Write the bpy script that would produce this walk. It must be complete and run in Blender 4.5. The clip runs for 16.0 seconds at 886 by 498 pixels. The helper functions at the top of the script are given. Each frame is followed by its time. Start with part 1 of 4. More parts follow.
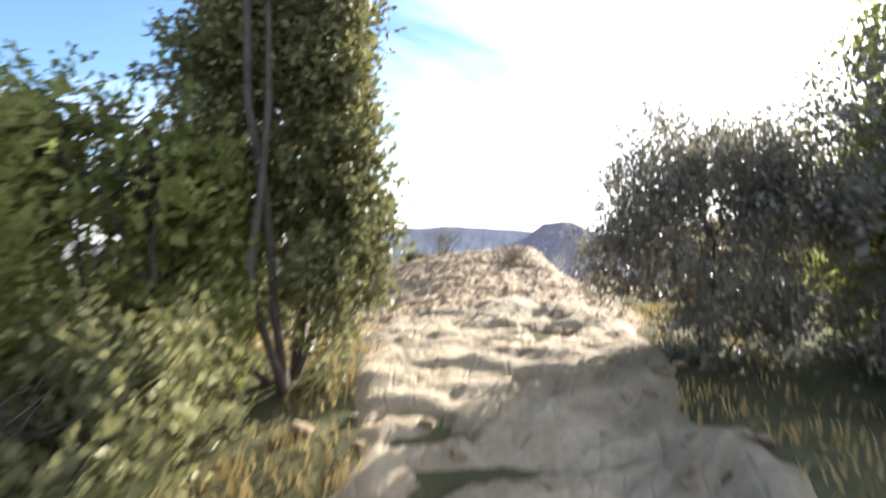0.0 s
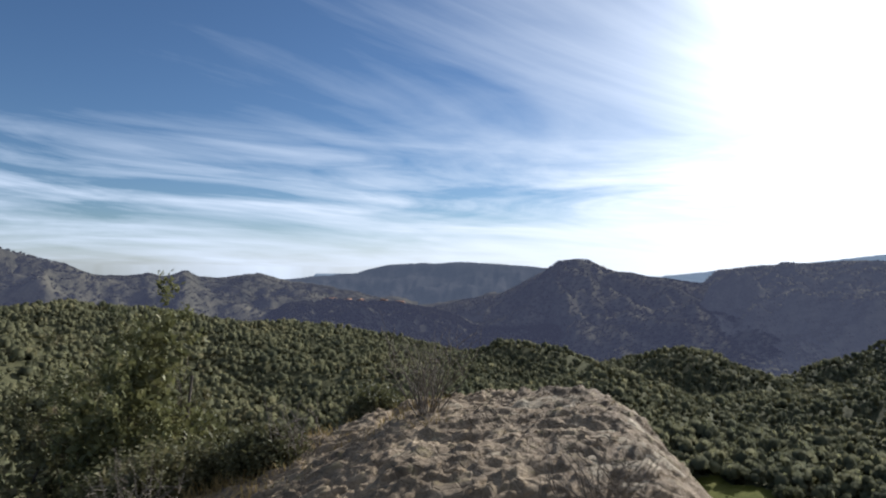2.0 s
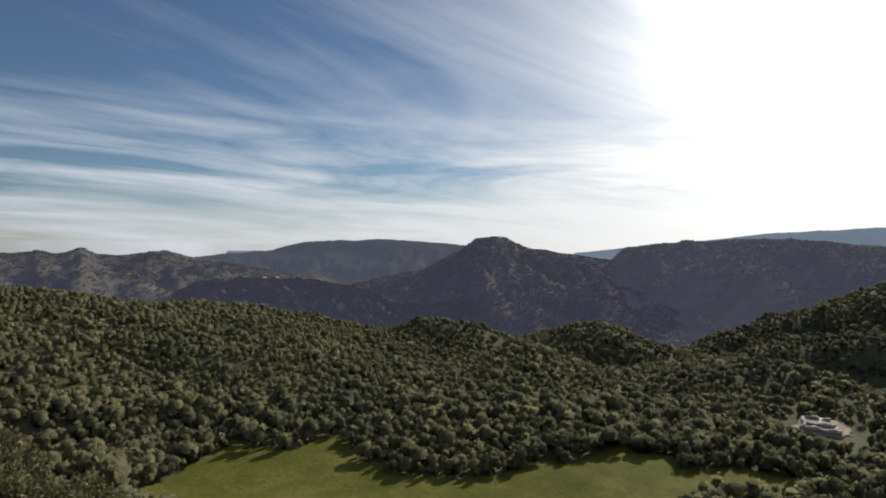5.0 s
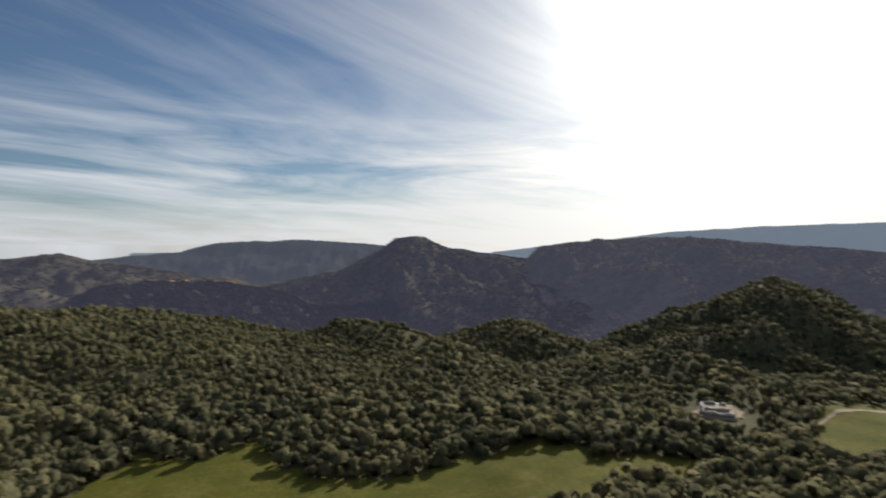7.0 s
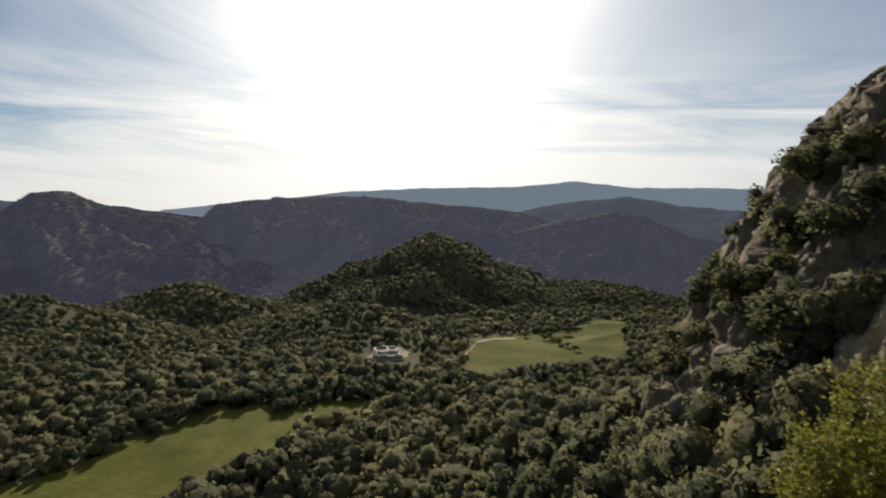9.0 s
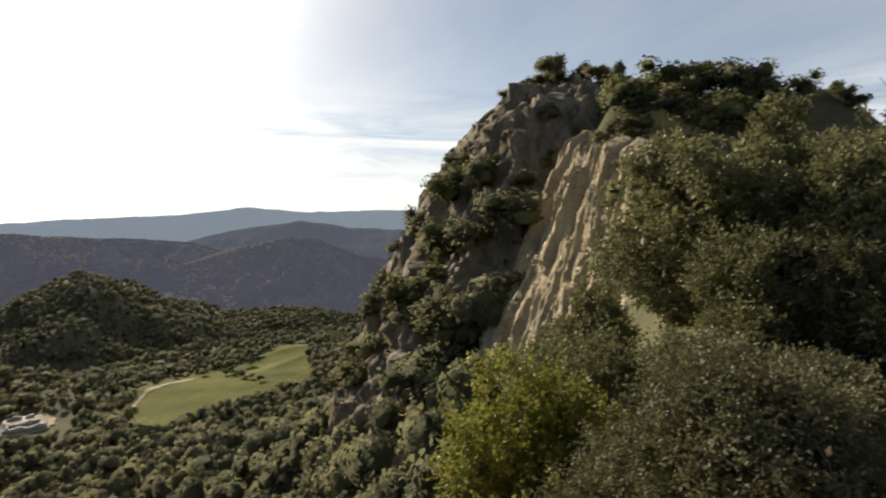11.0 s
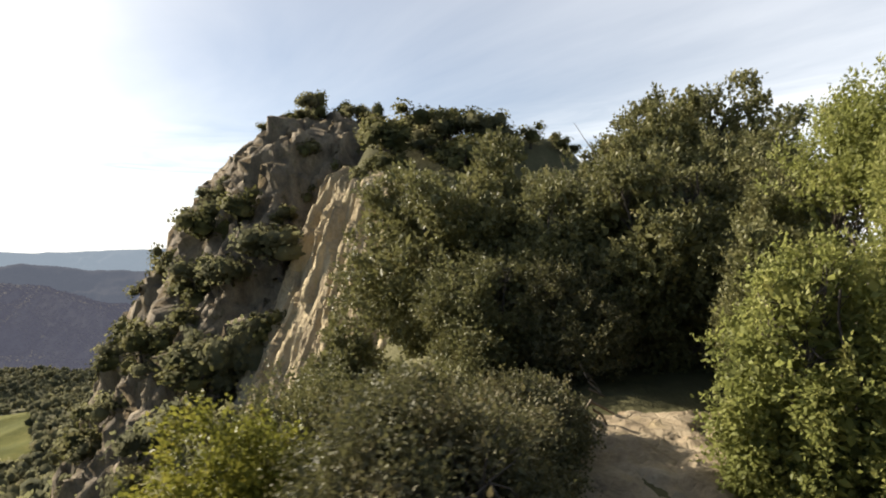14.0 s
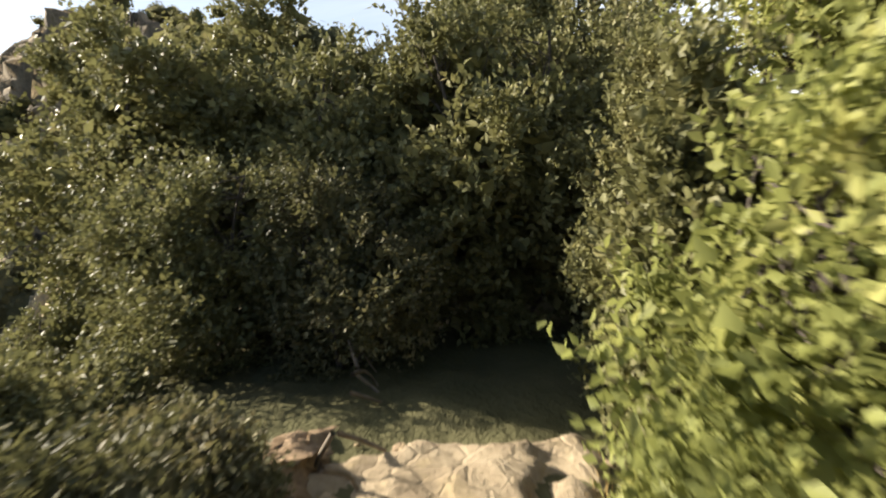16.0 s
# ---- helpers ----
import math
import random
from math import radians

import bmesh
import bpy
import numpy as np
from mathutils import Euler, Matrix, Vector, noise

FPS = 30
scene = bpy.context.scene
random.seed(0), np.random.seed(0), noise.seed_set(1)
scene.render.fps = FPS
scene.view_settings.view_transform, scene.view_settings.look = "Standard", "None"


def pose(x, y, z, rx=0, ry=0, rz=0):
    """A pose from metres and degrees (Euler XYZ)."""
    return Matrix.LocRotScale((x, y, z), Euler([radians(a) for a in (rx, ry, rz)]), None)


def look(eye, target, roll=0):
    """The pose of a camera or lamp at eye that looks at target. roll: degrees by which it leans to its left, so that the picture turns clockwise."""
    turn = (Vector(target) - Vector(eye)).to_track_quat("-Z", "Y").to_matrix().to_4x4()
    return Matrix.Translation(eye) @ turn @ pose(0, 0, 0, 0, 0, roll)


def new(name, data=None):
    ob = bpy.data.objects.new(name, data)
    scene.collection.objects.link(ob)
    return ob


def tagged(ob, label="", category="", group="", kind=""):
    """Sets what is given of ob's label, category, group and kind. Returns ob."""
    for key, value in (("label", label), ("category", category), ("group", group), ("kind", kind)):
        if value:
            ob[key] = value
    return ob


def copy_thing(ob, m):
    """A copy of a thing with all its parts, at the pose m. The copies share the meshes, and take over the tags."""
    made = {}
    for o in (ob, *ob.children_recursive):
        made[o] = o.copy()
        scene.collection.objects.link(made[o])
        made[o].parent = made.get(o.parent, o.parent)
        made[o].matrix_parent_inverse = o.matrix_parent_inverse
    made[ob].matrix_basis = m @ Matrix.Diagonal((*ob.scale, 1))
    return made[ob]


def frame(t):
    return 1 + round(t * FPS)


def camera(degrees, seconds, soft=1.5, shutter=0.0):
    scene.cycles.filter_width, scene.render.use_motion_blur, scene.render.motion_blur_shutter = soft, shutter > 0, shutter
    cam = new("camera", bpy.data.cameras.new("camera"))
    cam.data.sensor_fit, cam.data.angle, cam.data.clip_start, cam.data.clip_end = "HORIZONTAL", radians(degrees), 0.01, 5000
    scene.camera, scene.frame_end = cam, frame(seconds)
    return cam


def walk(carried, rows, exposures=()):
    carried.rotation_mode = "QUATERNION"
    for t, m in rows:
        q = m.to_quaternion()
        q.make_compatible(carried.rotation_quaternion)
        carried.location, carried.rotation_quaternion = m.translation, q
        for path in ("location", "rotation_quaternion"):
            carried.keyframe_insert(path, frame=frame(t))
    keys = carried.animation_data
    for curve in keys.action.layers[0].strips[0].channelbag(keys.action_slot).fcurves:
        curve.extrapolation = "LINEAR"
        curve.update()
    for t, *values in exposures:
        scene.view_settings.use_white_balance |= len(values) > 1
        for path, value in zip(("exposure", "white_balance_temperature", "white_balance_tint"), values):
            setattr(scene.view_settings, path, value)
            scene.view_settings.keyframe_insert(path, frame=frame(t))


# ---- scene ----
cam = camera(74.0, 16.0, soft=1.9, shutter=0.4)
# t, x, y, z, yaw, pitch, roll
ROWS = [
    (0.0, 0.42, -10.2, 0.80, 5.3, -1.5, 0.0),
    (0.5, 0.34, -8.9, 1.02, 0.6, 6.3, 0.4),
    (1.0, 0.36, -7.5, 1.22, 0.89, 5.77, 3.3),
    (1.5, 0.36, -6.05, 1.48, 3.79, 4.14, -3.8),
    (2.0, 0.14, -4.75, 1.60, 6.62, 1.94, -0.7),
    (2.5, -0.02, -3.65, 1.60, -1.09, -1.5, 0.9),
    (3.0, -0.08, -2.8, 1.63, -1.7, 0.66, 1.97),
    (4.2, -0.05, -1.3, 1.98, -1.5, 0.2, 0.0),
    (5.5, 0.0, -0.5, 2.15, 0.0, -0.3, -2.03),
    (6.0, 0.0, -0.5, 2.15, 7.0, 0.34, -0.91),
    (6.5, 0.0, -0.5, 2.15, 1.26, 1.01, -0.12),
    (7.0, 0.0, -0.5, 2.15, -9.1, -0.14, -0.27),
    (7.5, 0.0, -0.5, 2.15, -17.26, -1.53, -0.23),
    (8.0, 0.0, -0.5, 2.15, -25.71, -1.77, -1.23),
    (8.5, 0.02, -0.5, 2.15, -33.53, -2.34, -0.51),
    (9.0, 0.04, -0.52, 2.15, -39.46, -3.94, -0.62),
    (9.5, 0.06, -0.53, 2.15, -45.26, -4.29, 0.44),
    (10.0, 0.10, -0.55, 2.15, -54.92, -3.75, 1.36),
    (12.5, 0.25, -0.65, 2.12, -85.06, 1.7, 2.92),
    (13.0, 0.28, -0.66, 2.12, -90.35, 2.3, 3.9),
    (13.5, 0.42, -0.74, 2.10, -94.9, 1.2, 5.6),
    (14.0, 0.95, -1.15, 2.02, -92.4, 0.5, 3.5),
    (14.5, 1.85, -1.72, 1.83, -97.2, -5.4, 2.9),
    (15.0, 2.75, -2.10, 1.68, -97.6, -6.6, 2.4),
    (15.5, 3.52, -2.36, 1.60, -106.0, -8.8, 1.8),
    (16.0, 4.48, -2.74, 1.57, -107.0, -6.0, 1.8),
]
EXPOSURES = [(0.0, 2.25, 6100, 12), (0.6, 1.9, 5950, 11), (1.2, 1.1, 5800, 10), (2.0, 0.4, 5600, 10), (3.0, 0.0, 5750, 10), (5.5, 0.05, 6300, 10), (9.0, 0.05, 6500, 10),
             (10.2, 0.3, 6700, 10), (12.4, 0.8, 6900, 10), (14.0, 1.05, 6900, 10), (15.0, 1.4, 6900, 10), (16.0, 1.55, 6900, 10)]
walk(cam, [(t, pose(x, y, z, 90 + p, r, w)) for t, x, y, z, w, p, r in ROWS], EXPOSURES)

# ---- light ----
SUN_AZ, SUN_EL = 35.0, 24.0  # degrees clockwise from +y, and above the horizon
SUN_DIR = Vector((math.sin(radians(SUN_AZ)) * math.cos(radians(SUN_EL)),
                  math.cos(radians(SUN_AZ)) * math.cos(radians(SUN_EL)), math.sin(radians(SUN_EL))))
sun_data = bpy.data.lights.new("sun", "SUN")
sun_data.energy, sun_data.angle, sun_data.color = 5.0, radians(0.6), (1.0, 0.93, 0.82)
sun = new("sun", sun_data)
sun.matrix_world = look(SUN_DIR * 50, (0, 0, 0))

world = bpy.data.worlds.new("sky")
scene.world = world
world.use_nodes = True


class Nodes:
    """Short calls to wire a node tree."""

    def __init__(self, tree):
        self.tree = tree
        tree.nodes.clear()

    def add(self, kind, ins=(), operation="", use_clamp=False, feature="", blend_type="", data_type=""):
        n = self.tree.nodes.new(kind)
        if operation:
            n.operation = operation
        if use_clamp:
            n.use_clamp = True
        if feature:
            n.feature = feature
        if data_type:
            n.data_type, n.blend_type = data_type, blend_type
        for slot, value in dict(ins).items():
            if isinstance(value, bpy.types.NodeSocket):
                self.tree.links.new(value, n.inputs[slot])
            else:
                n.inputs[slot].default_value = value
        return n

    def math(self, op, a, b=0.0, clamp=False):
        return self.add("ShaderNodeMath", {0: a, 1: b}, operation=op, use_clamp=clamp).outputs[0]

    def vmath(self, op, a, b=(0, 0, 0), out=0):
        return self.add("ShaderNodeVectorMath", {0: a, 1: b}, operation=op).outputs[out]

    def noise(self, vec, scale, detail=4.0, rough=0.55, distort=0.0):
        return self.add("ShaderNodeTexNoise", {"Vector": vec, "Scale": scale, "Detail": detail, "Roughness": rough, "Distortion": distort}).outputs["Fac"]

    def ramp(self, fac, stops):
        n = self.add("ShaderNodeValToRGB", {"Fac": fac})
        el = n.color_ramp.elements
        while len(el) < len(stops):
            el.new(0.5)
        for e, (pos, col) in zip(el, stops):
            e.position = pos
            e.color = (*col, 1) if isinstance(col, tuple) else (col, col, col, 1)
        return n.outputs["Color"]

    def mix(self, fac, a, b, blend="MIX"):
        n = self.add("ShaderNodeMix", {"Factor": fac}, data_type="RGBA", blend_type=blend)
        for slot, value in ((6, a), (7, b)):
            if isinstance(value, bpy.types.NodeSocket):
                self.tree.links.new(value, n.inputs[slot])
            else:
                n.inputs[slot].default_value = (*value, 1)
        return n.outputs[2]


w = Nodes(world.node_tree)
gen = w.add("ShaderNodeTexCoord").outputs["Generated"]
sky_node = w.add("ShaderNodeTexSky")
sky_node.sky_type, sky_node.sun_disc = "NISHITA", False
sky_node.sun_elevation, sky_node.sun_rotation = radians(SUN_EL), radians(SUN_AZ)
sky_node.altitude, sky_node.air_density, sky_node.dust_density, sky_node.ozone_density = 600.0, 1.0, 0.5, 3.5
sky_tex = sky_node.outputs[0]
sep = w.add("ShaderNodeSeparateXYZ", {0: gen})
lift = w.math("ADD", w.math("MAXIMUM", sep.outputs[2], 0.0), 0.10)
flat = w.add("ShaderNodeCombineXYZ", {0: w.math("DIVIDE", sep.outputs[0], lift), 1: w.math("DIVIDE", sep.outputs[1], lift), 2: 0.0}).outputs[0]
spun = w.add("ShaderNodeMapping", {"Vector": flat, "Rotation": (0, 0, radians(-38))}).outputs[0]
turned = w.add("ShaderNodeMapping", {"Vector": spun, "Scale": (0.46, 1.05, 1.0)}).outputs[0]
wisp = w.math("ADD", w.math("MULTIPLY", w.noise(turned, 0.55, 8.0, 0.56, 1.6), 0.82), w.math("MULTIPLY", w.noise(turned, 1.9, 7.0, 0.6, 0.9), 0.18))
veil = w.noise(flat, 0.22, 3.0, 0.5, 0.2)
toward = w.math("MAXIMUM", w.vmath("DOT_PRODUCT", gen, tuple(SUN_DIR), 1), 0.0)
glow = w.math("ADD", w.math("MULTIPLY", w.math("POWER", toward, 30.0), 0.78), w.math("MULTIPLY", w.math("POWER", toward, 7.0), 0.24))
low = w.math("POWER", w.math("SUBTRACT", 1.0, w.math("MAXIMUM", sep.outputs[2], 0.0), True), 9.0)
calm = w.math("MINIMUM", w.math("MULTIPLY", w.math("SUBTRACT", sep.outputs[0], 0.4, True), 1.6), 0.72)
wisp = w.math("ADD", wisp, w.math("MULTIPLY", calm, w.math("SUBTRACT", 0.57, wisp)))
cover = w.math("ADD", w.math("MULTIPLY", wisp, 1.2), w.math("ADD", w.math("MULTIPLY", veil, 0.35), w.math("SUBTRACT", w.math("MULTIPLY", w.math("MINIMUM", sep.outputs[0], 0.55), 0.33), w.math("MULTIPLY", w.math("MAXIMUM", w.math("SUBTRACT", sep.outputs[0], 0.72), 0.0), 0.95))))
cover = w.math("ADD", cover, w.math("ADD", w.math("MULTIPLY", glow, 0.42), w.math("MULTIPLY", low, 0.48)))
# long banks of cirrus low over the horizon, with blue gaps between their fibres
round_az = w.math("ARCTAN2", sep.outputs[0], sep.outputs[1])
bank_at = w.add("ShaderNodeCombineXYZ", {0: w.math("MULTIPLY", round_az, 2.0), 1: w.math("ADD", w.math("MULTIPLY", sep.outputs[2], 17.0), w.math("MULTIPLY", round_az, 0.9)), 2: 3.7}).outputs[0]
fibre_at = w.add("ShaderNodeCombineXYZ", {0: w.math("MULTIPLY", round_az, 5.0), 1: w.math("ADD", w.math("MULTIPLY", sep.outputs[2], 62.0), w.math("MULTIPLY", round_az, 2.5)), 2: 1.3}).outputs[0]
bank = w.math("ADD", w.math("MULTIPLY", w.noise(bank_at, 1.15, 8.0, 0.58, 1.1), 0.8), w.math("MULTIPLY", w.noise(fibre_at, 1.0, 5.0, 0.6, 0.8), 0.2))
near_low = w.math("SUBTRACT", 1.0, w.math("DIVIDE", w.math("ABSOLUTE", w.math("SUBTRACT", sep.outputs[2], 0.115)), 0.125), True)
cover = w.math("ADD", cover, w.math("MULTIPLY", near_low, w.math("MULTIPLY", w.math("SUBTRACT", bank, 0.46), 2.6)))
cover = w.add("ShaderNodeMapRange", {0: cover, 1: 0.60, 2: 1.34, 3: 0.0, 4: 0.95}).outputs[0]
shine = w.math("ADD", w.math("ADD", 0.74, w.math("MULTIPLY", glow, 1.6)), w.math("MULTIPLY", w.math("POWER", toward, 110.0), 5.0))
clear = w.add("ShaderNodeBackground", {"Color": sky_tex, "Strength": 0.057})
cloud = w.add("ShaderNodeBackground", {"Color": w.mix(w.math("POWER", toward, 3.0), (0.90, 0.94, 1.0), (1.0, 0.965, 0.88)), "Strength": shine})
both = w.add("ShaderNodeMixShader", {0: cover, 1: clear.outputs[0], 2: cloud.outputs[0]})
w.add("ShaderNodeOutputWorld", {"Surface": both.outputs[0]})


# ---- materials ----
def material(name):
    m = bpy.data.materials.new(name)
    m.use_nodes = True
    return m, Nodes(m.node_tree)


def leaf_material(name, stops, gloss=0.45, through_light=0.22, patch=0.12, tree=3.0, grain=0.0, single=0.35, each_by=1.1, lit=(0.13, 0.13, 0.03)):
    """Leaves or leaf clumps: a colour for each, drifting over the ground, some light passing through."""
    m, n = material(name)
    isle = n.add("ShaderNodeNewGeometry").outputs["Random Per Island"]
    where = n.add("ShaderNodeNewGeometry").outputs["Position"]
    drift = n.noise(where, patch, 3.0)
    each = n.noise(where, tree, 1.0)
    fac = n.math("ADD", n.math("MULTIPLY", isle, single), n.math("SUBTRACT", n.math("ADD", n.math("MULTIPLY", drift, 0.9), n.math("MULTIPLY", each, each_by)), 0.325 + each_by / 2 - single / 2), True)
    col = n.ramp(fac, stops)
    ins = {"Base Color": col, "Roughness": gloss, "Specular IOR Level": 0.13 if gloss < 0.7 else 0.05}
    if grain:  # clumps of many leaves: leafy relief, and shade of the gaps painted near-black
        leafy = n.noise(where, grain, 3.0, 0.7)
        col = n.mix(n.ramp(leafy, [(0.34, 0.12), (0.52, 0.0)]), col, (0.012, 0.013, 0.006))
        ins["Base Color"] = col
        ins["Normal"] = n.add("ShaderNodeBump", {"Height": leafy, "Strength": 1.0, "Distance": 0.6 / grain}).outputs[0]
    bs = n.add("ShaderNodeBsdfPrincipled", ins)
    tr = n.add("ShaderNodeBsdfTranslucent", {"Color": n.mix(0.25, col, lit)})
    mx = n.add("ShaderNodeMixShader", {0: through_light, 1: bs.outputs[0], 2: tr.outputs[0]})
    n.add("ShaderNodeOutputMaterial", {"Surface": mx.outputs[0]})
    return m


def rock_material(name, dark, mid, light, lichen, scale=1.0, streak=(1, 1, 1)):
    m, n = material(name)
    pos = n.add("ShaderNodeNewGeometry").outputs["Position"]
    p = n.add("ShaderNodeMapping", {"Vector": pos, "Scale": tuple(scale * s for s in streak)}).outputs[0]
    big, fine = n.noise(p, 0.9, 6.0, 0.6), n.noise(p, 9.0, 8.0, 0.7)
    col = n.ramp(n.math("ADD", n.math("MULTIPLY", big, 0.6), n.math("MULTIPLY", fine, 0.4)), [(0.32, dark), (0.5, mid), (0.68, light)])
    col = n.mix(n.ramp(n.noise(p, 2.1, 5.0, 0.65), [(0.56, 0.0), (0.70, 0.75)]), col, lichen)
    crack = n.add("ShaderNodeTexVoronoi", {"Vector": p, "Scale": 2.6, "Randomness": 1.0}, feature="DISTANCE_TO_EDGE").outputs["Distance"]
    hgt = n.math("ADD", n.math("MULTIPLY", fine, 0.8), n.math("MINIMUM", n.math("MULTIPLY", crack, 3.0), 0.25))
    bump = n.add("ShaderNodeBump", {"Height": hgt, "Strength": 0.7, "Distance": 0.10 / scale})
    bs = n.add("ShaderNodeBsdfPrincipled", {"Base Color": col, "Roughness": 0.88, "Specular IOR Level": 0.2, "Normal": bump.outputs[0]})
    n.add("ShaderNodeOutputMaterial", {"Surface": bs.outputs[0]})
    return m


def plain_material(name, a, b, scale, rough=0.9, bump_by=0.4, dist=0.03, c=None):
    m, n = material(name)
    pos = n.add("ShaderNodeNewGeometry").outputs["Position"]
    big, fine = n.noise(pos, scale, 5.0, 0.6), n.noise(pos, scale * 11, 6.0, 0.7)
    stops = [(0.35, a), (0.65, b)] if c is None else [(0.3, a), (0.5, b), (0.68, c)]
    col = n.ramp(n.math("ADD", n.math("MULTIPLY", big, 0.6), n.math("MULTIPLY", fine, 0.4)), stops)
    bump = n.add("ShaderNodeBump", {"Height": fine, "Strength": bump_by, "Distance": dist})
    bs = n.add("ShaderNodeBsdfPrincipled", {"Base Color": col, "Roughness": rough, "Specular IOR Level": 0.04, "Normal": bump.outputs[0]})
    n.add("ShaderNodeOutputMaterial", {"Surface": bs.outputs[0]})
    return m


def hazy_material(name, a, b, scale, haze_glow, veil):
    """A far wooded mountainside, the haze of kilometres of lit air added as glow."""
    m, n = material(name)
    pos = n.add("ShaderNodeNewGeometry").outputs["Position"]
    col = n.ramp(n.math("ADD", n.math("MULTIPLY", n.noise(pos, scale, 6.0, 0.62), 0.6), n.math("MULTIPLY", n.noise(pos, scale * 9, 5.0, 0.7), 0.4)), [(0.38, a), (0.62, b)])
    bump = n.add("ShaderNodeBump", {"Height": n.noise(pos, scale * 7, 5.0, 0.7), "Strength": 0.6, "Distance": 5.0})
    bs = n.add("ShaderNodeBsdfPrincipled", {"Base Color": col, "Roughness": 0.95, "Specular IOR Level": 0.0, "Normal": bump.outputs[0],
                                            "Emission Color": (*haze_glow, 1), "Emission Strength": veil})
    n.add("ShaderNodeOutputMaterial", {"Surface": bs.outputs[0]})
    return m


M_OAK = leaf_material("evergreen_oak_leaf", [(0.0, (0.092, 0.092, 0.042)), (0.45, (0.168, 0.164, 0.072)), (0.8, (0.245, 0.225, 0.102)), (1.0, (0.335, 0.270, 0.145))], 0.48, 0.30, 0.8)
M_BRIGHT = leaf_material("bright_shrub_leaf", [(0.0, (0.125, 0.138, 0.044)), (0.5, (0.240, 0.252, 0.080)), (1.0, (0.420, 0.390, 0.140))], 0.5, 0.45, 0.9, lit=(0.32, 0.34, 0.09))
M_YELLOW = leaf_material("yellowing_leaf", [(0.0, (0.103, 0.115, 0.023)), (0.5, (0.218, 0.218, 0.040)), (1.0, (0.345, 0.276, 0.057))], 0.5, 0.36, 0.9, lit=(0.28, 0.27, 0.06))
# leaf colour greyed and lifted to carry the lens glare over these shrubs
M_GREY = leaf_material("glare_grey_leaf", [(0.0, (0.11, 0.105, 0.080)), (0.5, (0.20, 0.18, 0.14)), (1.0, (0.32, 0.27, 0.20))], 0.42, 0.3, 0.9)
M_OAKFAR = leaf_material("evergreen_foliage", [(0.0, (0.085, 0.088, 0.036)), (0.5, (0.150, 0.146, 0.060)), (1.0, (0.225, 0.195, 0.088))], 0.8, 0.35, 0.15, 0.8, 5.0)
# forest colours lifted and blued: the valley's haze is painted into them
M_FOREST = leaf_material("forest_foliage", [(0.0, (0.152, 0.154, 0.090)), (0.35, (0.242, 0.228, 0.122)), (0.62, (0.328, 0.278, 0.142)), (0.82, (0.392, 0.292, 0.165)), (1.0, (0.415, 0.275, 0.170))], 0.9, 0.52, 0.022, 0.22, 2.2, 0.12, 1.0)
M_MAQUIS = leaf_material("dull_scrub_leaf", [(0.0, (0.072, 0.072, 0.034)), (0.5, (0.134, 0.126, 0.062)), (0.85, (0.200, 0.165, 0.088)), (1.0, (0.280, 0.200, 0.118))], 0.55, 0.28, 0.9)
M_BARK = plain_material("bark", (0.05, 0.042, 0.035), (0.13, 0.11, 0.09), 6.0, 0.9, 0.8, 0.01)
M_TWIG = plain_material("dry_twig", (0.12, 0.10, 0.075), (0.24, 0.20, 0.16), 8.0, 0.85, 0.4, 0.004)
M_DRYGRASS = leaf_material("dry_grass", [(0.0, (0.22, 0.15, 0.06)), (0.6, (0.36, 0.26, 0.11)), (1.0, (0.48, 0.37, 0.18))], 0.7, 0.3, 0.6)
M_ROCK = rock_material("outcrop_rock", (0.088, 0.062, 0.038), (0.240, 0.176, 0.110), (0.43, 0.325, 0.205), (0.30, 0.235, 0.12), 3.2)
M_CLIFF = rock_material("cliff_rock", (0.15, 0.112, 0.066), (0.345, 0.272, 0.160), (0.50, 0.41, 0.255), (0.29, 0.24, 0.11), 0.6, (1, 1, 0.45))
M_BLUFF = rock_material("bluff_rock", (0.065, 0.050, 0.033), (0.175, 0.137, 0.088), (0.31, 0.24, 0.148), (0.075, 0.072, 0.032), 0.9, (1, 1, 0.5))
M_TRAIL = rock_material("trail_dust", (0.15, 0.113, 0.072), (0.31, 0.245, 0.160), (0.46, 0.38, 0.265), (0.36, 0.28, 0.16), 1.8)
M_EARTH = plain_material("bank_earth", (0.10, 0.068, 0.042), (0.22, 0.155, 0.098), 2.2, 0.95, 0.7, 0.03, (0.36, 0.27, 0.18))
M_SOIL = plain_material("woodland_floor", (0.060, 0.060, 0.030), (0.125, 0.115, 0.060), 0.25, 0.95, 0.6, 0.2)
M_MEADOW = plain_material("meadow_grass", (0.050, 0.058, 0.010), (0.098, 0.098, 0.018), 0.06, 0.95, 0.7, 0.35, (0.170, 0.148, 0.042))
M_PALE = plain_material("pale_earth", (0.26, 0.21, 0.145), (0.42, 0.35, 0.25), 0.3, 0.95, 0.3, 0.1)
M_WALL = plain_material("weathered_masonry", (0.34, 0.31, 0.26), (0.60, 0.56, 0.49), 0.6, 0.9, 0.4, 0.03)
M_ROOF = plain_material("clay_roof", (0.22, 0.12, 0.08), (0.36, 0.21, 0.14), 0.5, 0.85, 0.4, 0.05)
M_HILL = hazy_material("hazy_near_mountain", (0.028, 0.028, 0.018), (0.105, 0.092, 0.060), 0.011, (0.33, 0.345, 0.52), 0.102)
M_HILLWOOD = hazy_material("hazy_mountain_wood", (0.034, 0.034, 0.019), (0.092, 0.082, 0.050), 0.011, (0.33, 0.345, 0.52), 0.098)
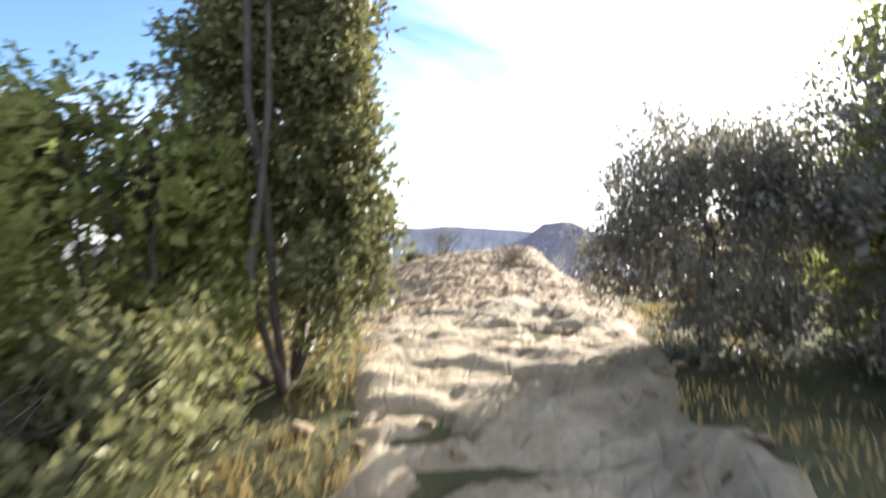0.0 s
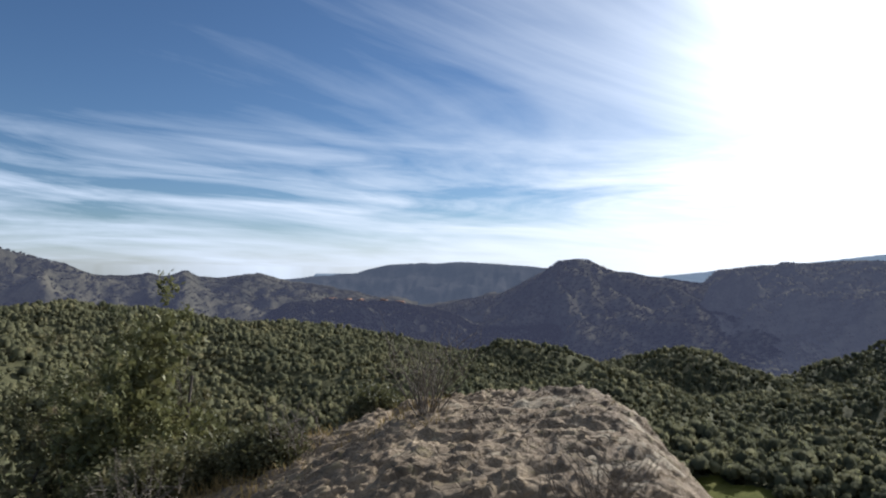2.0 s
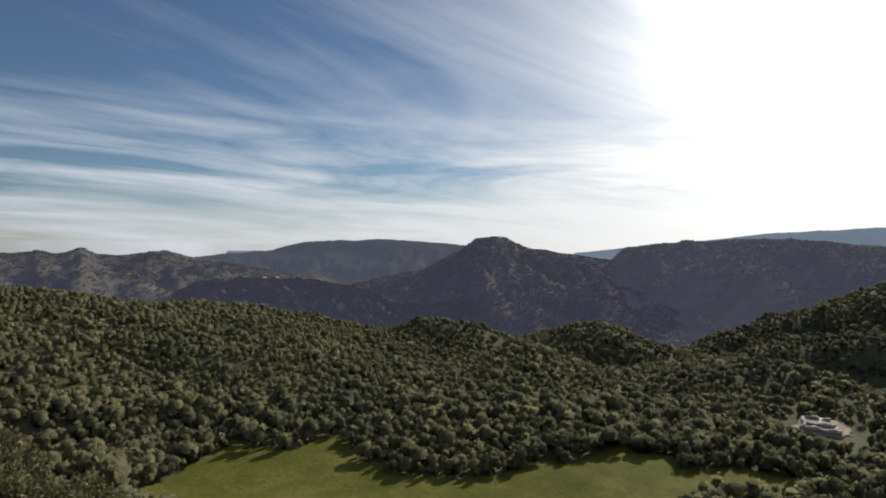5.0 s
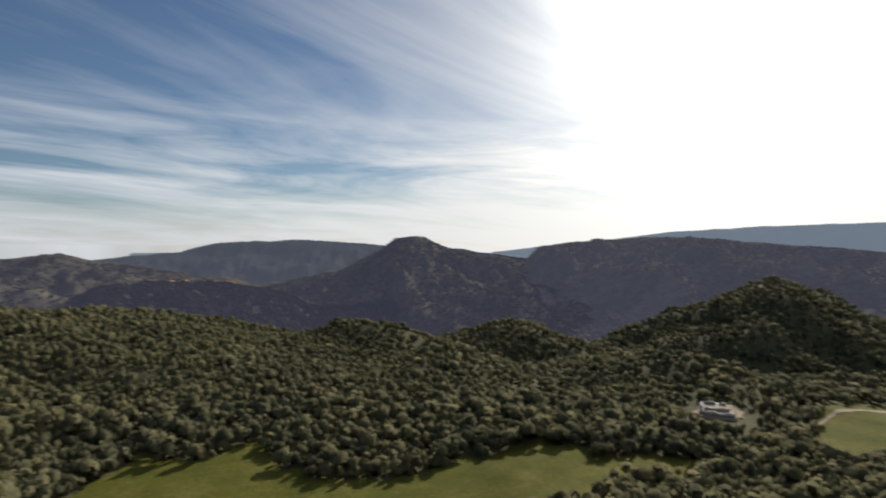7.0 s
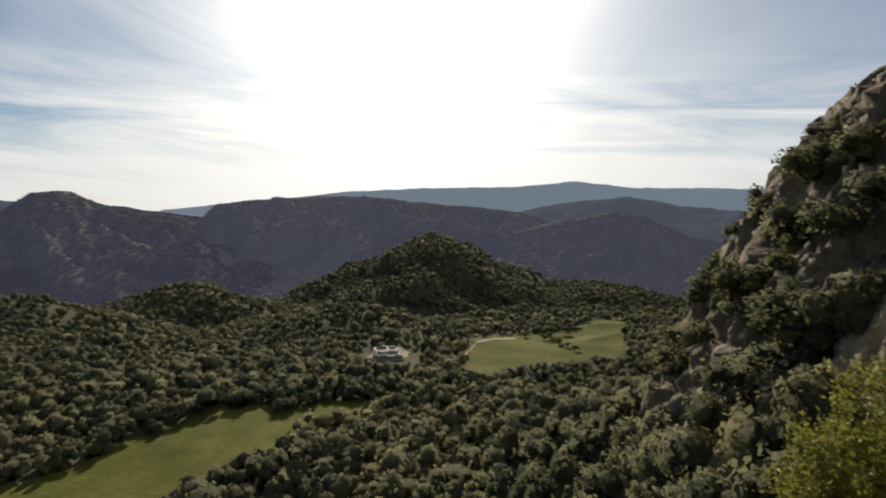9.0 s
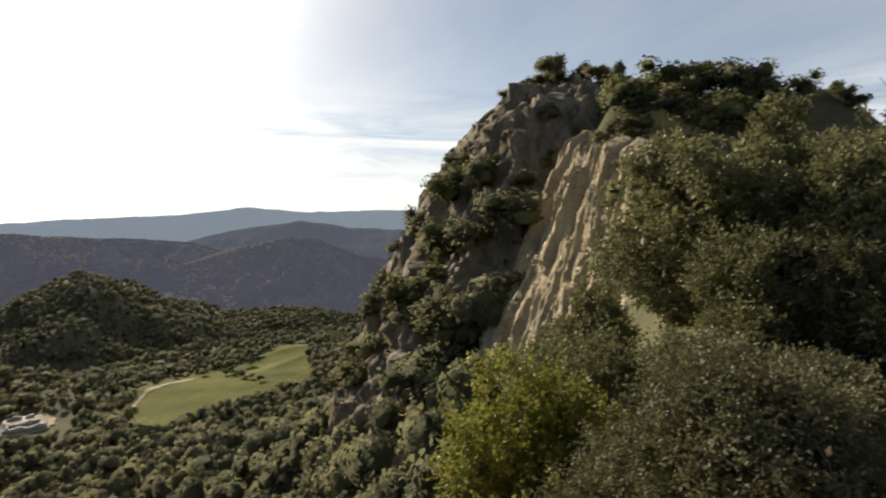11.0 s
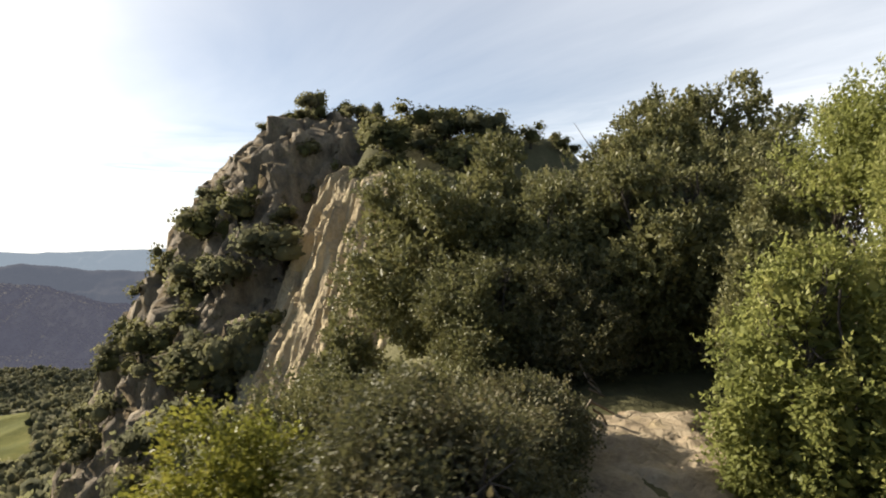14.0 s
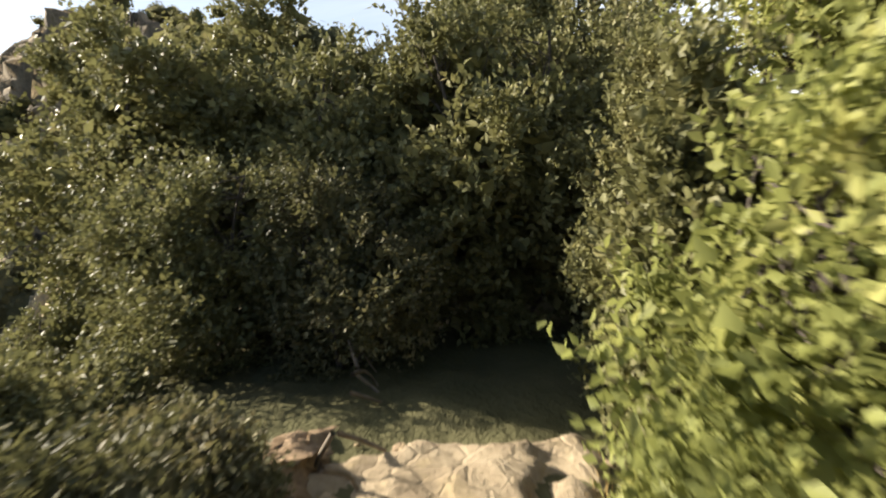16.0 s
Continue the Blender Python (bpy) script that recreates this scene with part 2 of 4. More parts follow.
# same hillsides with a stronger haze glow painted in, for air towards the sun
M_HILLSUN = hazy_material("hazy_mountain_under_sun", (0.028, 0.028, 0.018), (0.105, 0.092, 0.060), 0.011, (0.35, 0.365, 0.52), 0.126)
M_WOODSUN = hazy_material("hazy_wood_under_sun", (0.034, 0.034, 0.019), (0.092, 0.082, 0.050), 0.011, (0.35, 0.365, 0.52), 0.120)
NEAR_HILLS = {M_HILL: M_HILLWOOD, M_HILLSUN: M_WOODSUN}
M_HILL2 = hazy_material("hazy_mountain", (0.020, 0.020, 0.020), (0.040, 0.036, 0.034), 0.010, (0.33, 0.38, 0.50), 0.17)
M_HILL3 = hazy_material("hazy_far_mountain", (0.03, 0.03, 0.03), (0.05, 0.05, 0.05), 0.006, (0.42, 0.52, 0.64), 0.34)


# ---- building helpers ----
rng = np.random.default_rng(7)


def mesh_of(name, verts, faces, smooth=False):
    """A mesh from an array of corners and a list of index arrays, each of one arity."""
    me = bpy.data.meshes.new(name)
    verts = np.ascontiguousarray(verts, dtype=np.float32)
    faces = [np.asarray(f, dtype=np.int32) for f in faces if len(f)]
    me.vertices.add(len(verts))
    me.vertices.foreach_set("co", verts.ravel())
    loops = np.concatenate([f.ravel() for f in faces])
    sizes = np.concatenate([np.full(len(f), f.shape[1], dtype=np.int32) for f in faces])
    me.loops.add(len(loops))
    me.loops.foreach_set("vertex_index", loops)
    me.polygons.add(len(sizes))
    me.polygons.foreach_set("loop_start", np.concatenate([[0], np.cumsum(sizes)[:-1]]).astype(np.int32))
    if smooth:
        me.polygons.foreach_set("use_smooth", np.ones(len(sizes), dtype=bool))
    me.update(calc_edges=True)
    return me


def rounded(me, normals):
    """Shading that follows the round of a crown, not each clump."""
    me.polygons.foreach_set("use_smooth", np.ones(len(me.polygons), dtype=bool))
    me.normals_split_custom_set_from_vertices(normals.reshape(-1, 3).tolist())
    return me


def part(name, me, mat, parent=None, label="", kind=""):
    ob = new(name, me)
    if not me.materials:
        me.materials.append(mat)
    ob.parent = parent
    return tagged(ob, label, kind=kind)


def lattice(ix, iy, iz, seed):
    n = (ix.astype(np.int64) * 374761393 + iy.astype(np.int64) * 668265263 + iz.astype(np.int64) * 2147483647 + seed * 974634721) & 0x7FFFFFFF
    n = ((n ^ (n >> 13)) * 1274126177) & 0x7FFFFFFF
    return ((n ^ (n >> 16)) & 0xFFFF) / 65535.0


def smooth_noise(x, y, z=0.0, seed=0):
    """Value noise from -1 to 1."""
    x, y, z = np.broadcast_arrays(np.asarray(x, float), np.asarray(y, float), np.asarray(z, float))
    ix, iy, iz = np.floor(x), np.floor(y), np.floor(z)
    fx, fy, fz = x - ix, y - iy, z - iz
    fx, fy, fz = (f * f * (3 - 2 * f) for f in (fx, fy, fz))
    out = 0
    for dx in (0, 1):
        for dy in (0, 1):
            for dz in (0, 1):
                out = out + lattice(ix + dx, iy + dy, iz + dz, seed) * (fx if dx else 1 - fx) * (fy if dy else 1 - fy) * (fz if dz else 1 - fz)
    return out * 2 - 1


def layered(x, y, z=0.0, octaves=4, seed=0, gain=0.5):
    total, amp = 0, 1.0
    for o in range(octaves):
        f = 2.03 ** o
        total = total + amp * smooth_noise(np.asarray(x) * f, np.asarray(y) * f, np.asarray(z) * f, seed + o * 17)
        amp *= gain
    return total


def ridged(x, y, z=0.0, octaves=4, seed=0):
    total, amp = 0, 1.0
    for o in range(octaves):
        f = 2.1 ** o
        total = total + amp * (1 - 2 * np.abs(smooth_noise(np.asarray(x) * f, np.asarray(y) * f, np.asarray(z) * f, seed + o * 31)))
        amp *= 0.5
    return total


def facets(x, y, sx, sy, seed):
    """Broken rock: tilted flat chips, each with a height of its own, from about -1 to 1."""
    px, py = np.asarray(x) / sx, np.asarray(y) / sy
    ix, iy = np.floor(px), np.floor(py)
    best, out = np.full(np.shape(px), 1e9), np.zeros(np.shape(px))
    for dx in (-1, 0, 1):
        for dy in (-1, 0, 1):
            cx_, cy_ = ix + dx, iy + dy
            jx, jy = cx_ + lattice(cx_, cy_, cx_ * 0, seed), cy_ + lattice(cx_, cy_, cx_ * 0, seed + 1)
            d2 = (px - jx) ** 2 + (py - jy) ** 2
            val = (lattice(cx_, cy_, cx_ * 0, seed + 2) - 0.5) * 1.2 + (px - jx) * (lattice(cx_, cy_, cx_ * 0, seed + 3) - 0.5) * 1.6 + (py - jy) * (lattice(cx_, cy_, cx_ * 0, seed + 4) - 0.2) * 1.2
            near_ = d2 < best
            best, out = np.where(near_, d2, best), np.where(near_, val, out)
    return out


def soft(v, k=1.0):
    """A rounded max(v, 0)."""
    return k * np.logaddexp(0, np.asarray(v) / k)


def step(v, a, b):
    u = np.clip((np.asarray(v) - a) / (b - a), 0, 1)
    return u * u * (3 - 2 * u)


EYE = np.array([0.0, -0.5, 2.15])  # the lookout


def spot(az, el, d):
    """A place by its bearing (degrees to the left of +y), its height angle and its level distance from the lookout."""
    a = np.radians(az)
    return np.array([-np.sin(a) * d, np.cos(a) * d - 0.5, 2.15 + np.tan(np.radians(el)) * d])


def bearing(x, y):
    return np.degrees(np.arctan2(-x, y + 0.5)), np.hypot(x, y + 0.5)


# ---- ground ----
EDGE = np.array([(-60, -90), (90, -90), (110, -20), (95, 2), (60, 3), (44, 2), (30, -1), (15, -2.2), (10, -1.5), (7, -1.2), (4.2, -1.0), (2.3, -1.4), (1.5, -1.1),
                 (1.25, -0.2), (0.9, 0.6), (0.1, 0.8), (-1.4, 0.4), (-2.5, -0.7), (-3.0, -4), (-3.6, -8), (-8, -16), (-30, -50)], float)


def beyond_edge(x, y):
    """Distance outside the rim of the plateau (negative inside)."""
    best, inside = np.full(np.shape(x), 1e9), np.zeros(np.shape(x), bool)
    for (x0, y0), (x1, y1) in zip(EDGE, np.roll(EDGE, -1, 0)):
        ex, ey = x1 - x0, y1 - y0
        u = np.clip(((x - x0) * ex + (y - y0) * ey) / (ex * ex + ey * ey), 0, 1)
        best = np.minimum(best, np.hypot(x - x0 - u * ex, y - y0 - u * ey))
        cross = (y0 > y) != (y1 > y)
        inside ^= cross & (x < (x1 - x0) * (y - y0) / (y1 - y0 + 1e-12) + x0)
    return np.where(inside, -best, best)


# wooded hills of the valley: bearing, distance, top height, slope across and along the view
HILLS = [(40, 440, -32, 0.17, 0.20), (26, 430, -51, 0.18, 0.22), (13, 390, -67, 0.34, 0.28), (-1.0, 440, -58.5, 0.46, 0.36), (-15.5, 430, -53.5, 0.44, 0.36),
         (-38.0, 540, -27, 0.56, 0.46), (-31.5, 525, -77, 0.45, 0.4), (-42.3, 540, -76, 0.5, 0.4), (22, 640, -66, 0.2, 0.22),
         (-29, 300, -64, 0.2, 0.2), (-10, 275, -64, 0.16, 0.2), (9, 300, -63, 0.2, 0.24), (52, 300, -34, 0.25, 0.2), (-53, 540, -70, 0.3, 0.25)]


def height(x, y):
    x, y = np.asarray(x, float), np.asarray(y, float)
    d = beyond_edge(x, y)
    trail = np.interp(y, [-90, -14, -10, -8, -6, -4.5, -2.5, -0.8, 1], [-9, -1.6, -0.85, -0.5, -0.1, 0.03, 0.10, 0.40, 0.44])
    path = 0.0 + soft(x - 32, 2.5) * 0.6 * step(y, -26, -12)
    path = np.minimum(path, 12.0) + np.minimum(0, (y + 4)) * 0.03
    top = trail + (path - trail) * step(x, 0.95, 1.6)
    top = top - 0.28 * soft(-x - 0.2, 0.25) * step(y, -6.5, -3.5)
    top = top + 0.05 * layered(x * 1.3, y * 1.3, 0, 3, 3)
    out = np.maximum(d, 0)
    az, far = bearing(x, y)
    run = 34 + 10 * step(x, 25, 60) + 60 * step(az, 10, 32) * (1 - step(far, 70, 150))
    base = -58.0 - 24 * step(far, 300, 430) - 40 * step(far, 430, 580) + 1.2 * layered(x / 70, y / 70, 0, 3, 11)
    z = top + (base - top) * (1 - np.exp(-out / run))
    lumps = 5.2 * step(far, 190, 320) * (ridged(x / 105, y / 105, 0, 3, 23) - 0.3)
    warp_a, warp_d = 16 * layered(x / 65, y / 65, 0, 3, 27, 0.55), 20 * layered(x / 65, y / 65, 0, 3, 29, 0.55)
    for a, dd, ht, sa, sd in HILLS:
        across = np.radians(az - a) * far + warp_a
        hill = ht + 14 - np.sqrt((across * sa) ** 2 + ((far + warp_d - dd) * sd) ** 2 + 196) - 200 * (1 - step(far, 150, 220))
        z = np.logaddexp(z / 2, hill / 2) * 2
    z = z + lumps
    z = z + 9 * np.exp(-0.5 * ((x + 40) / 15) ** 2 - 0.5 * ((y - 44) / 16) ** 2) * step(out, 2, 12)
    return z - 60 * step(far, 1100, 1600)


def meadow_near(az):
    return np.interp(az, [-38, -28, -20, -10, 5, 20, 30], [165, 142, 128, 108, 100, 118, 160])


def meadow_far(az):
    return np.interp(az, [-38, -34, -28, -24, -19, -12, -7, 0, 6, 8, 14, 18, 22, 28], [156, 168, 170, 168, 179, 164, 153, 150, 162, 186, 178, 192, 172, 162]) + 4 * smooth_noise(az * 0.6, 0, 0, 5)


def in_meadow(x, y):
    az, d = bearing(x, y)
    return (az > -37) & (az < 27) & (d > meadow_near(az)) & (d < meadow_far(az))


def in_field(x, y):
    az, d = bearing(x, y)
    return (az < -41.5) & (az > -57) & (d > np.interp(az, [-57, -50, -42], [226, 204, 184])) & (d < np.interp(az, [-57, -54, -51, -47, -44, -42], [320, 318, 282, 276, 266, 250]))


def polar_sheet(radii, n_az, centre, z_of):
    a = np.linspace(0, 2 * np.pi, n_az, endpoint=False)
    rr, aa = np.meshgrid(radii, a, indexing="ij")
    x, y = centre[0] + rr * np.sin(aa), centre[1] + rr * np.cos(aa)
    v = np.stack([x, y, z_of(x, y)], -1).reshape(-1, 3)
    i, j = np.meshgrid(np.arange(len(radii) - 1), np.arange(n_az), indexing="ij")
    k = (j + 1) % n_az
    quads = np.stack([i * n_az + j, i * n_az + k, (i + 1) * n_az + k, (i + 1) * n_az + j], -1).reshape(-1, 4)[:, ::-1]
    v = np.concatenate([v, [[centre[0], centre[1], float(z_of(np.array(centre[0]), np.array(centre[1])))]]])
    cap = np.stack([np.full(n_az, len(v) - 1), (np.arange(n_az) + 1) % n_az, np.arange(n_az)], -1)
    return v, [quads, cap]


def grid_faces(nu, nv):
    i, j = np.meshgrid(np.arange(nu - 1), np.arange(nv - 1), indexing="ij")
    return np.stack([i * nv + j, (i + 1) * nv + j, (i + 1) * nv + j + 1, i * nv + j + 1], -1).reshape(-1, 4)


radii = 0.25 * 1.032 ** np.arange(312)
v, f = polar_sheet(radii[radii < 4700], 400, (1.0, -3.0), height)
ground = part("ground", mesh_of("ground", v, f, True), M_SOIL)
tagged(ground, "wooded hillsides and valley floor with brown undergrowth", "ground", kind="structure")


def patch(name, mask, mat, box, size, lift, label, category):
    """A sheet of grass or bare earth lying on the ground where mask holds."""
    xs, ys = np.arange(box[0], box[2], size), np.arange(box[1], box[3], size)
    gx, gy = np.meshgrid(xs, ys, indexing="ij")
    q = grid_faces(len(xs), len(ys))
    cx, cy = gx.ravel()[q].mean(1), gy.ravel()[q].mean(1)
    q = q[mask(cx, cy)]
    used, inv = np.unique(q, return_inverse=True)
    x, y = gx.ravel()[used], gy.ravel()[used]
    vv = np.stack([x, y, height(x, y) + lift], -1)
    ob = part(name, mesh_of(name, vv, [inv.reshape(-1, 4)], True), mat)
    return tagged(ob, label, category, kind="structure")


patch("meadow", in_meadow, M_MEADOW, (-100, 80, 130, 215), 1.5, 0.35, "mown green meadow on the valley floor among woods", "meadow")
patch("field", in_field, M_MEADOW, (110, 85, 260, 240), 1.5, 0.35, "green hay field bordered by a dirt track", "field")


def track_mask(x, y):
    az, d = bearing(x, y)
    centre = np.interp(az, [-51, -46.5, -43, -41.2], [262, 262, 246, 222])
    return (az < -41) & (az > -46.8) & (np.abs(d - centre) < 2.2)


patch("farm_track", track_mask, M_PALE, (110, 85, 260, 240), 0.8, 0.5, "pale dirt farm track beside the hay field", "track")


patch("clearing", lambda x, y: np.hypot(x + 36, y - 50) < 5 + 1.5 * smooth_noise(x / 3, y / 3, 0, 4), M_PALE, (-46, 40, -26, 60), 0.8, 0.3, "bare pale clearing on the wooded slope", "clearing")


def trail_depth(x, y):
    """How far inside the beaten trail a place lies, in metres."""
    wob = 0.16 * layered(x * 1.1, y * 1.1, 0, 4, 77) + 0.30 * layered(x * 1.7, y * 1.7, 0, 4, 78) * step(x, 6.2, 7.6)
    first = np.interp(y, [-14, -7, -5, -2], [0.95, 0.95, 1.15, 1.3]) - np.abs(x - np.interp(y, [-14, -8, -4, 1], [0.4, 0.62, 0.3, 0.1]))
    first = np.minimum(first, np.minimum(y + 14, 0.6 - y))
    mid = np.interp(x, [0.5, 3.0, 6.4, 8.5], [-0.9, -2.1, -3.25, -4.05])
    second = np.interp(x, [0, 2, 4.5, 6.0, 8], [0.9, 0.75, 0.72, 0.78, 0.9]) - np.abs(y - mid)
    second = np.minimum(second, np.minimum(x, 7.7 - x))
    return np.maximum(first, second) + wob


xs, ys = np.arange(-2, 16, 0.05), np.arange(-14, 1.2, 0.05)
gx, gy = np.meshgrid(xs, ys, indexing="ij")
deep = np.minimum(trail_depth(gx, gy), -beyond_edge(gx, gy) - 0.05)
rough = 0.032 * facets(gx + 0.1 * layered(gx * 2, gy * 2, 0, 2, 6), gy, 0.70, 0.40, 40) + 0.020 * facets(gx, gy, 0.2, 0.14, 41) + 0.010 * layered(gx * 6, gy * 6, 0, 3, 42)
rough = rough + 0.03 * facets(gx + 0.4 * gy, gy, 0.34, 0.09, 43) - 0.08 * step(ridged(gx * 1.1 + 0.3 * layered(gx * 2, gy * 2, 0, 2, 44), gy * 1.7, 0, 2, 45), 1.04, 1.24)
rough = rough + 0.045 * facets(gx + 0.2 * gy, gy, 0.30, 0.15, 46) * step(-gy, 6.6, 7.6)
gz = height(gx, gy) + np.clip(deep, -0.25, 0.12) * 0.35 + rough * step(deep, 0.0, 0.2) + 0.012
q = grid_faces(len(xs), len(ys))
q = q[(deep.ravel()[q] > -0.2).all(1)]
used, inv = np.unique(q, return_inverse=True)
v = np.stack([gx, gy, gz], -1).reshape(-1, 3)[used]
trail = part("trail", mesh_of("trail", v, [inv.reshape(-1, 4)]), M_TRAIL)
tagged(trail, "dusty beaten earth trail with cracked bare rock showing through", "trail", kind="structure")


def clump_cloud(r, n, seed, lobes=7, flat_top=0.8, size=0.5):
    """Leaf clumps over a crown of several lobes about the origin, radius about 1: corners of quads, n x 4 x 3."""
    g = np.random.default_rng(seed)
    c = g.normal(size=(lobes, 3)) * np.array([0.42, 0.42, 0.34])
    c[0] = 0
    rad = g.uniform(0.42, 0.68, lobes)
    pick = g.integers(0, lobes, n)
    d = g.normal(size=(n, 3))
    d[:, 2] = d[:, 2] * 0.9 + 0.25
    d /= np.linalg.norm(d, axis=1)[:, None]
    p = c[pick] + d * (rad[pick] * g.uniform(0.72, 1.08, n))[:, None]
    nrm = d + g.normal(size=(n, 3)) * 0.55
    nrm /= np.linalg.norm(nrm, axis=1)[:, None]
    t = np.cross(nrm, g.normal(size=(n, 3)))
    t /= np.linalg.norm(t, axis=1)[:, None]
    b = np.cross(nrm, t)
    s = size * g.uniform(0.6, 1.3, (n, 1))
    k = g.uniform(0.5, 1.2, (n, 4, 1))
    q = np.stack([p + t * s * k[:, 0], p + b * s * k[:, 1] * 0.8, p - t * s * k[:, 2], p - b * s * k[:, 3] * 0.8], 1)
    q[..., 2] *= flat_top
    return q * r


# ---- far mountains: crest lines by bearing and height angle ----
def mountain(name, crest, d, depth, mat, label, rough=0.25, foot=-4.0, seed=0, n=320):
    az = np.linspace(crest[0][0], crest[-1][0], n)
    c = np.array(crest)[::-1]
    el = np.interp(az, c[:, 0], c[:, 1])
    el = el + rough * 0.30 * layered(az * 0.8, seed, 0, 2, seed, 0.5)
    jag = rough * (0.16 * layered(az * 4.0, seed + 0.5, 0, 4, seed, 0.6) + 0.10 * smooth_noise(az * 22, 3.0, 0, seed))
    ends = np.minimum(step(np.arange(n), 0, 8), step(np.arange(n)[::-1], 0, 8))
    near_hill = mat in NEAR_HILLS
    half = 60 if near_hill else 20
    u = np.linspace(-1, 1, 2 * half + 1)
    gaz, gu = np.meshgrid(az, u, indexing="ij")
    top = (2.15 + np.tan(np.radians(el)) * d)[:, None]
    low_z = -112.0 if near_hill else -150.0
    reach = np.where(gu < 0, d - 575 if near_hill else depth, depth)
    a0 = np.radians(gaz)
    dist = d + gu * reach
    wx, wy = -np.sin(a0) * dist, np.cos(a0) * dist
    spur = ridged(wx / 260 + seed, wy / 260, 0, 4, seed)
    shape = (1 - np.abs(gu)) ** (1.35 if near_hill else 1.1)
    rise = shape + np.sin(np.pi * np.abs(gu)) * (1.0 if near_hill else 0.4) * (0.31 * spur + 0.17 * (ridged(wx / 95 + seed, wy / 95, 0, 3, seed + 9) - 0.3) + 0.06 * layered(wx / 40, wy / 40, 0, 3, seed + 5))
    z = low_z + (top - low_z) * np.clip(rise, 0, 0.985 + 0.015 * (np.abs(gu) < 0.02)) * ends[:, None]
    z = z + np.tan(np.radians(jag))[:, None] * d * np.exp(-(gu / 0.05) ** 2)
    a = np.radians(gaz)
    vv = np.stack([-np.sin(a) * dist, np.cos(a) * dist - 0.5, z], -1).reshape(-1, 3)
    ob = part(name, mesh_of(name, vv, [grid_faces(n, len(u))], True), mat)
    if near_hill:
        g = np.random.default_rng(seed)
        many = 15000
        fi, fj = g.uniform(0, n - 1.01, many), g.uniform(0, half - 2.01, many)
        i0, j0 = fi.astype(int), fj.astype(int)
        sheet = vv.reshape(n, len(u), 3)
        ti, tj = (fi - i0)[:, None], (fj - j0)[:, None]
        p = (sheet[i0, j0] * (1 - ti) + sheet[i0 + 1, j0] * ti) * (1 - tj) + (sheet[i0, j0 + 1] * (1 - ti) + sheet[i0 + 1, j0 + 1] * ti) * tj
        q = clump_cloud(1.0, 4, seed, lobes=3, size=0.9)
        s = g.uniform(2.0, 4.2, many)[:, None, None, None]
        tv = (q[None] * s * np.array([1, 1, 0.9]) + p[:, None, None] + np.array([0, 0, 1.6])).reshape(-1, 3)
        way = q[None] + np.array([0, 0, 0.7]) + g.normal(size=(many, 1, 1, 3)) * 0.25
        way = (way / np.linalg.norm(way, axis=-1)[..., None]).reshape(-1, 3)
        wood = part("forest_on_" + name[9:], rounded(mesh_of("forest_on_" + name[9:], tv, [np.arange(len(tv)).reshape(-1, 4)]), way), NEAR_HILLS[mat])
        tagged(wood, "far dark woodland on a mountainside", "forest", kind="stuff")
    return tagged(ob, label, "mountain", kind="structure")


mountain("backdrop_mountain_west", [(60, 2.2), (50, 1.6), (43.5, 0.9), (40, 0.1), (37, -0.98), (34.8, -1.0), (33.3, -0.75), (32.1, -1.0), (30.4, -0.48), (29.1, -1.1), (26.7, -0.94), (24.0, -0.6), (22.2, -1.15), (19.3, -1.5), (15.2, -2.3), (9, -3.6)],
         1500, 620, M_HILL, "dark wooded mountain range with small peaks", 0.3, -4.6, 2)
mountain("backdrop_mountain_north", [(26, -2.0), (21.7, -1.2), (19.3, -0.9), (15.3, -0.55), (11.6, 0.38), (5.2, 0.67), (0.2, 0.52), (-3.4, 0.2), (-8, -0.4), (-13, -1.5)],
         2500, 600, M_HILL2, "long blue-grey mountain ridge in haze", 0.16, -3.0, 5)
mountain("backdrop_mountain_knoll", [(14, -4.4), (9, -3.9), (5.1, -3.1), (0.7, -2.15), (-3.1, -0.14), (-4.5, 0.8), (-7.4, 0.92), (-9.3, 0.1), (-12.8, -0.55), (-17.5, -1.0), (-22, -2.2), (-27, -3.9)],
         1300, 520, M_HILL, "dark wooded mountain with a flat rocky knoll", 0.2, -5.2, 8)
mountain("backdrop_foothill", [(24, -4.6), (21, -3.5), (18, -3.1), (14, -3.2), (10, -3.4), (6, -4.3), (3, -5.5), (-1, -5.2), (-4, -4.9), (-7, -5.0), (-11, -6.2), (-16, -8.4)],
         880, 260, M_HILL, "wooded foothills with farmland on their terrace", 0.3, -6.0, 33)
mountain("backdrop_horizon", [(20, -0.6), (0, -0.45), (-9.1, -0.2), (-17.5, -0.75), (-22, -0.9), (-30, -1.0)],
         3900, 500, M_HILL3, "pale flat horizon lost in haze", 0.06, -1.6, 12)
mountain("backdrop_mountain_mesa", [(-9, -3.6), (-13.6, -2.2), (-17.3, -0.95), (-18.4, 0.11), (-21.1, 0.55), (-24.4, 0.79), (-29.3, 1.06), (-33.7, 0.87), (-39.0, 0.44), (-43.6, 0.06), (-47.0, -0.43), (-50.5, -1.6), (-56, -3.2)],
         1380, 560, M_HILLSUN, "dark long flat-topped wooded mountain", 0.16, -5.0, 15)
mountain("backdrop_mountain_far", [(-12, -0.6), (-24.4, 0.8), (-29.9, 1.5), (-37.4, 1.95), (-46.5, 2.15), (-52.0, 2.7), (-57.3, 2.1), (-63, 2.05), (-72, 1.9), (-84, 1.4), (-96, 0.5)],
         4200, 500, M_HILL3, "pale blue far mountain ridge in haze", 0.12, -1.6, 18)
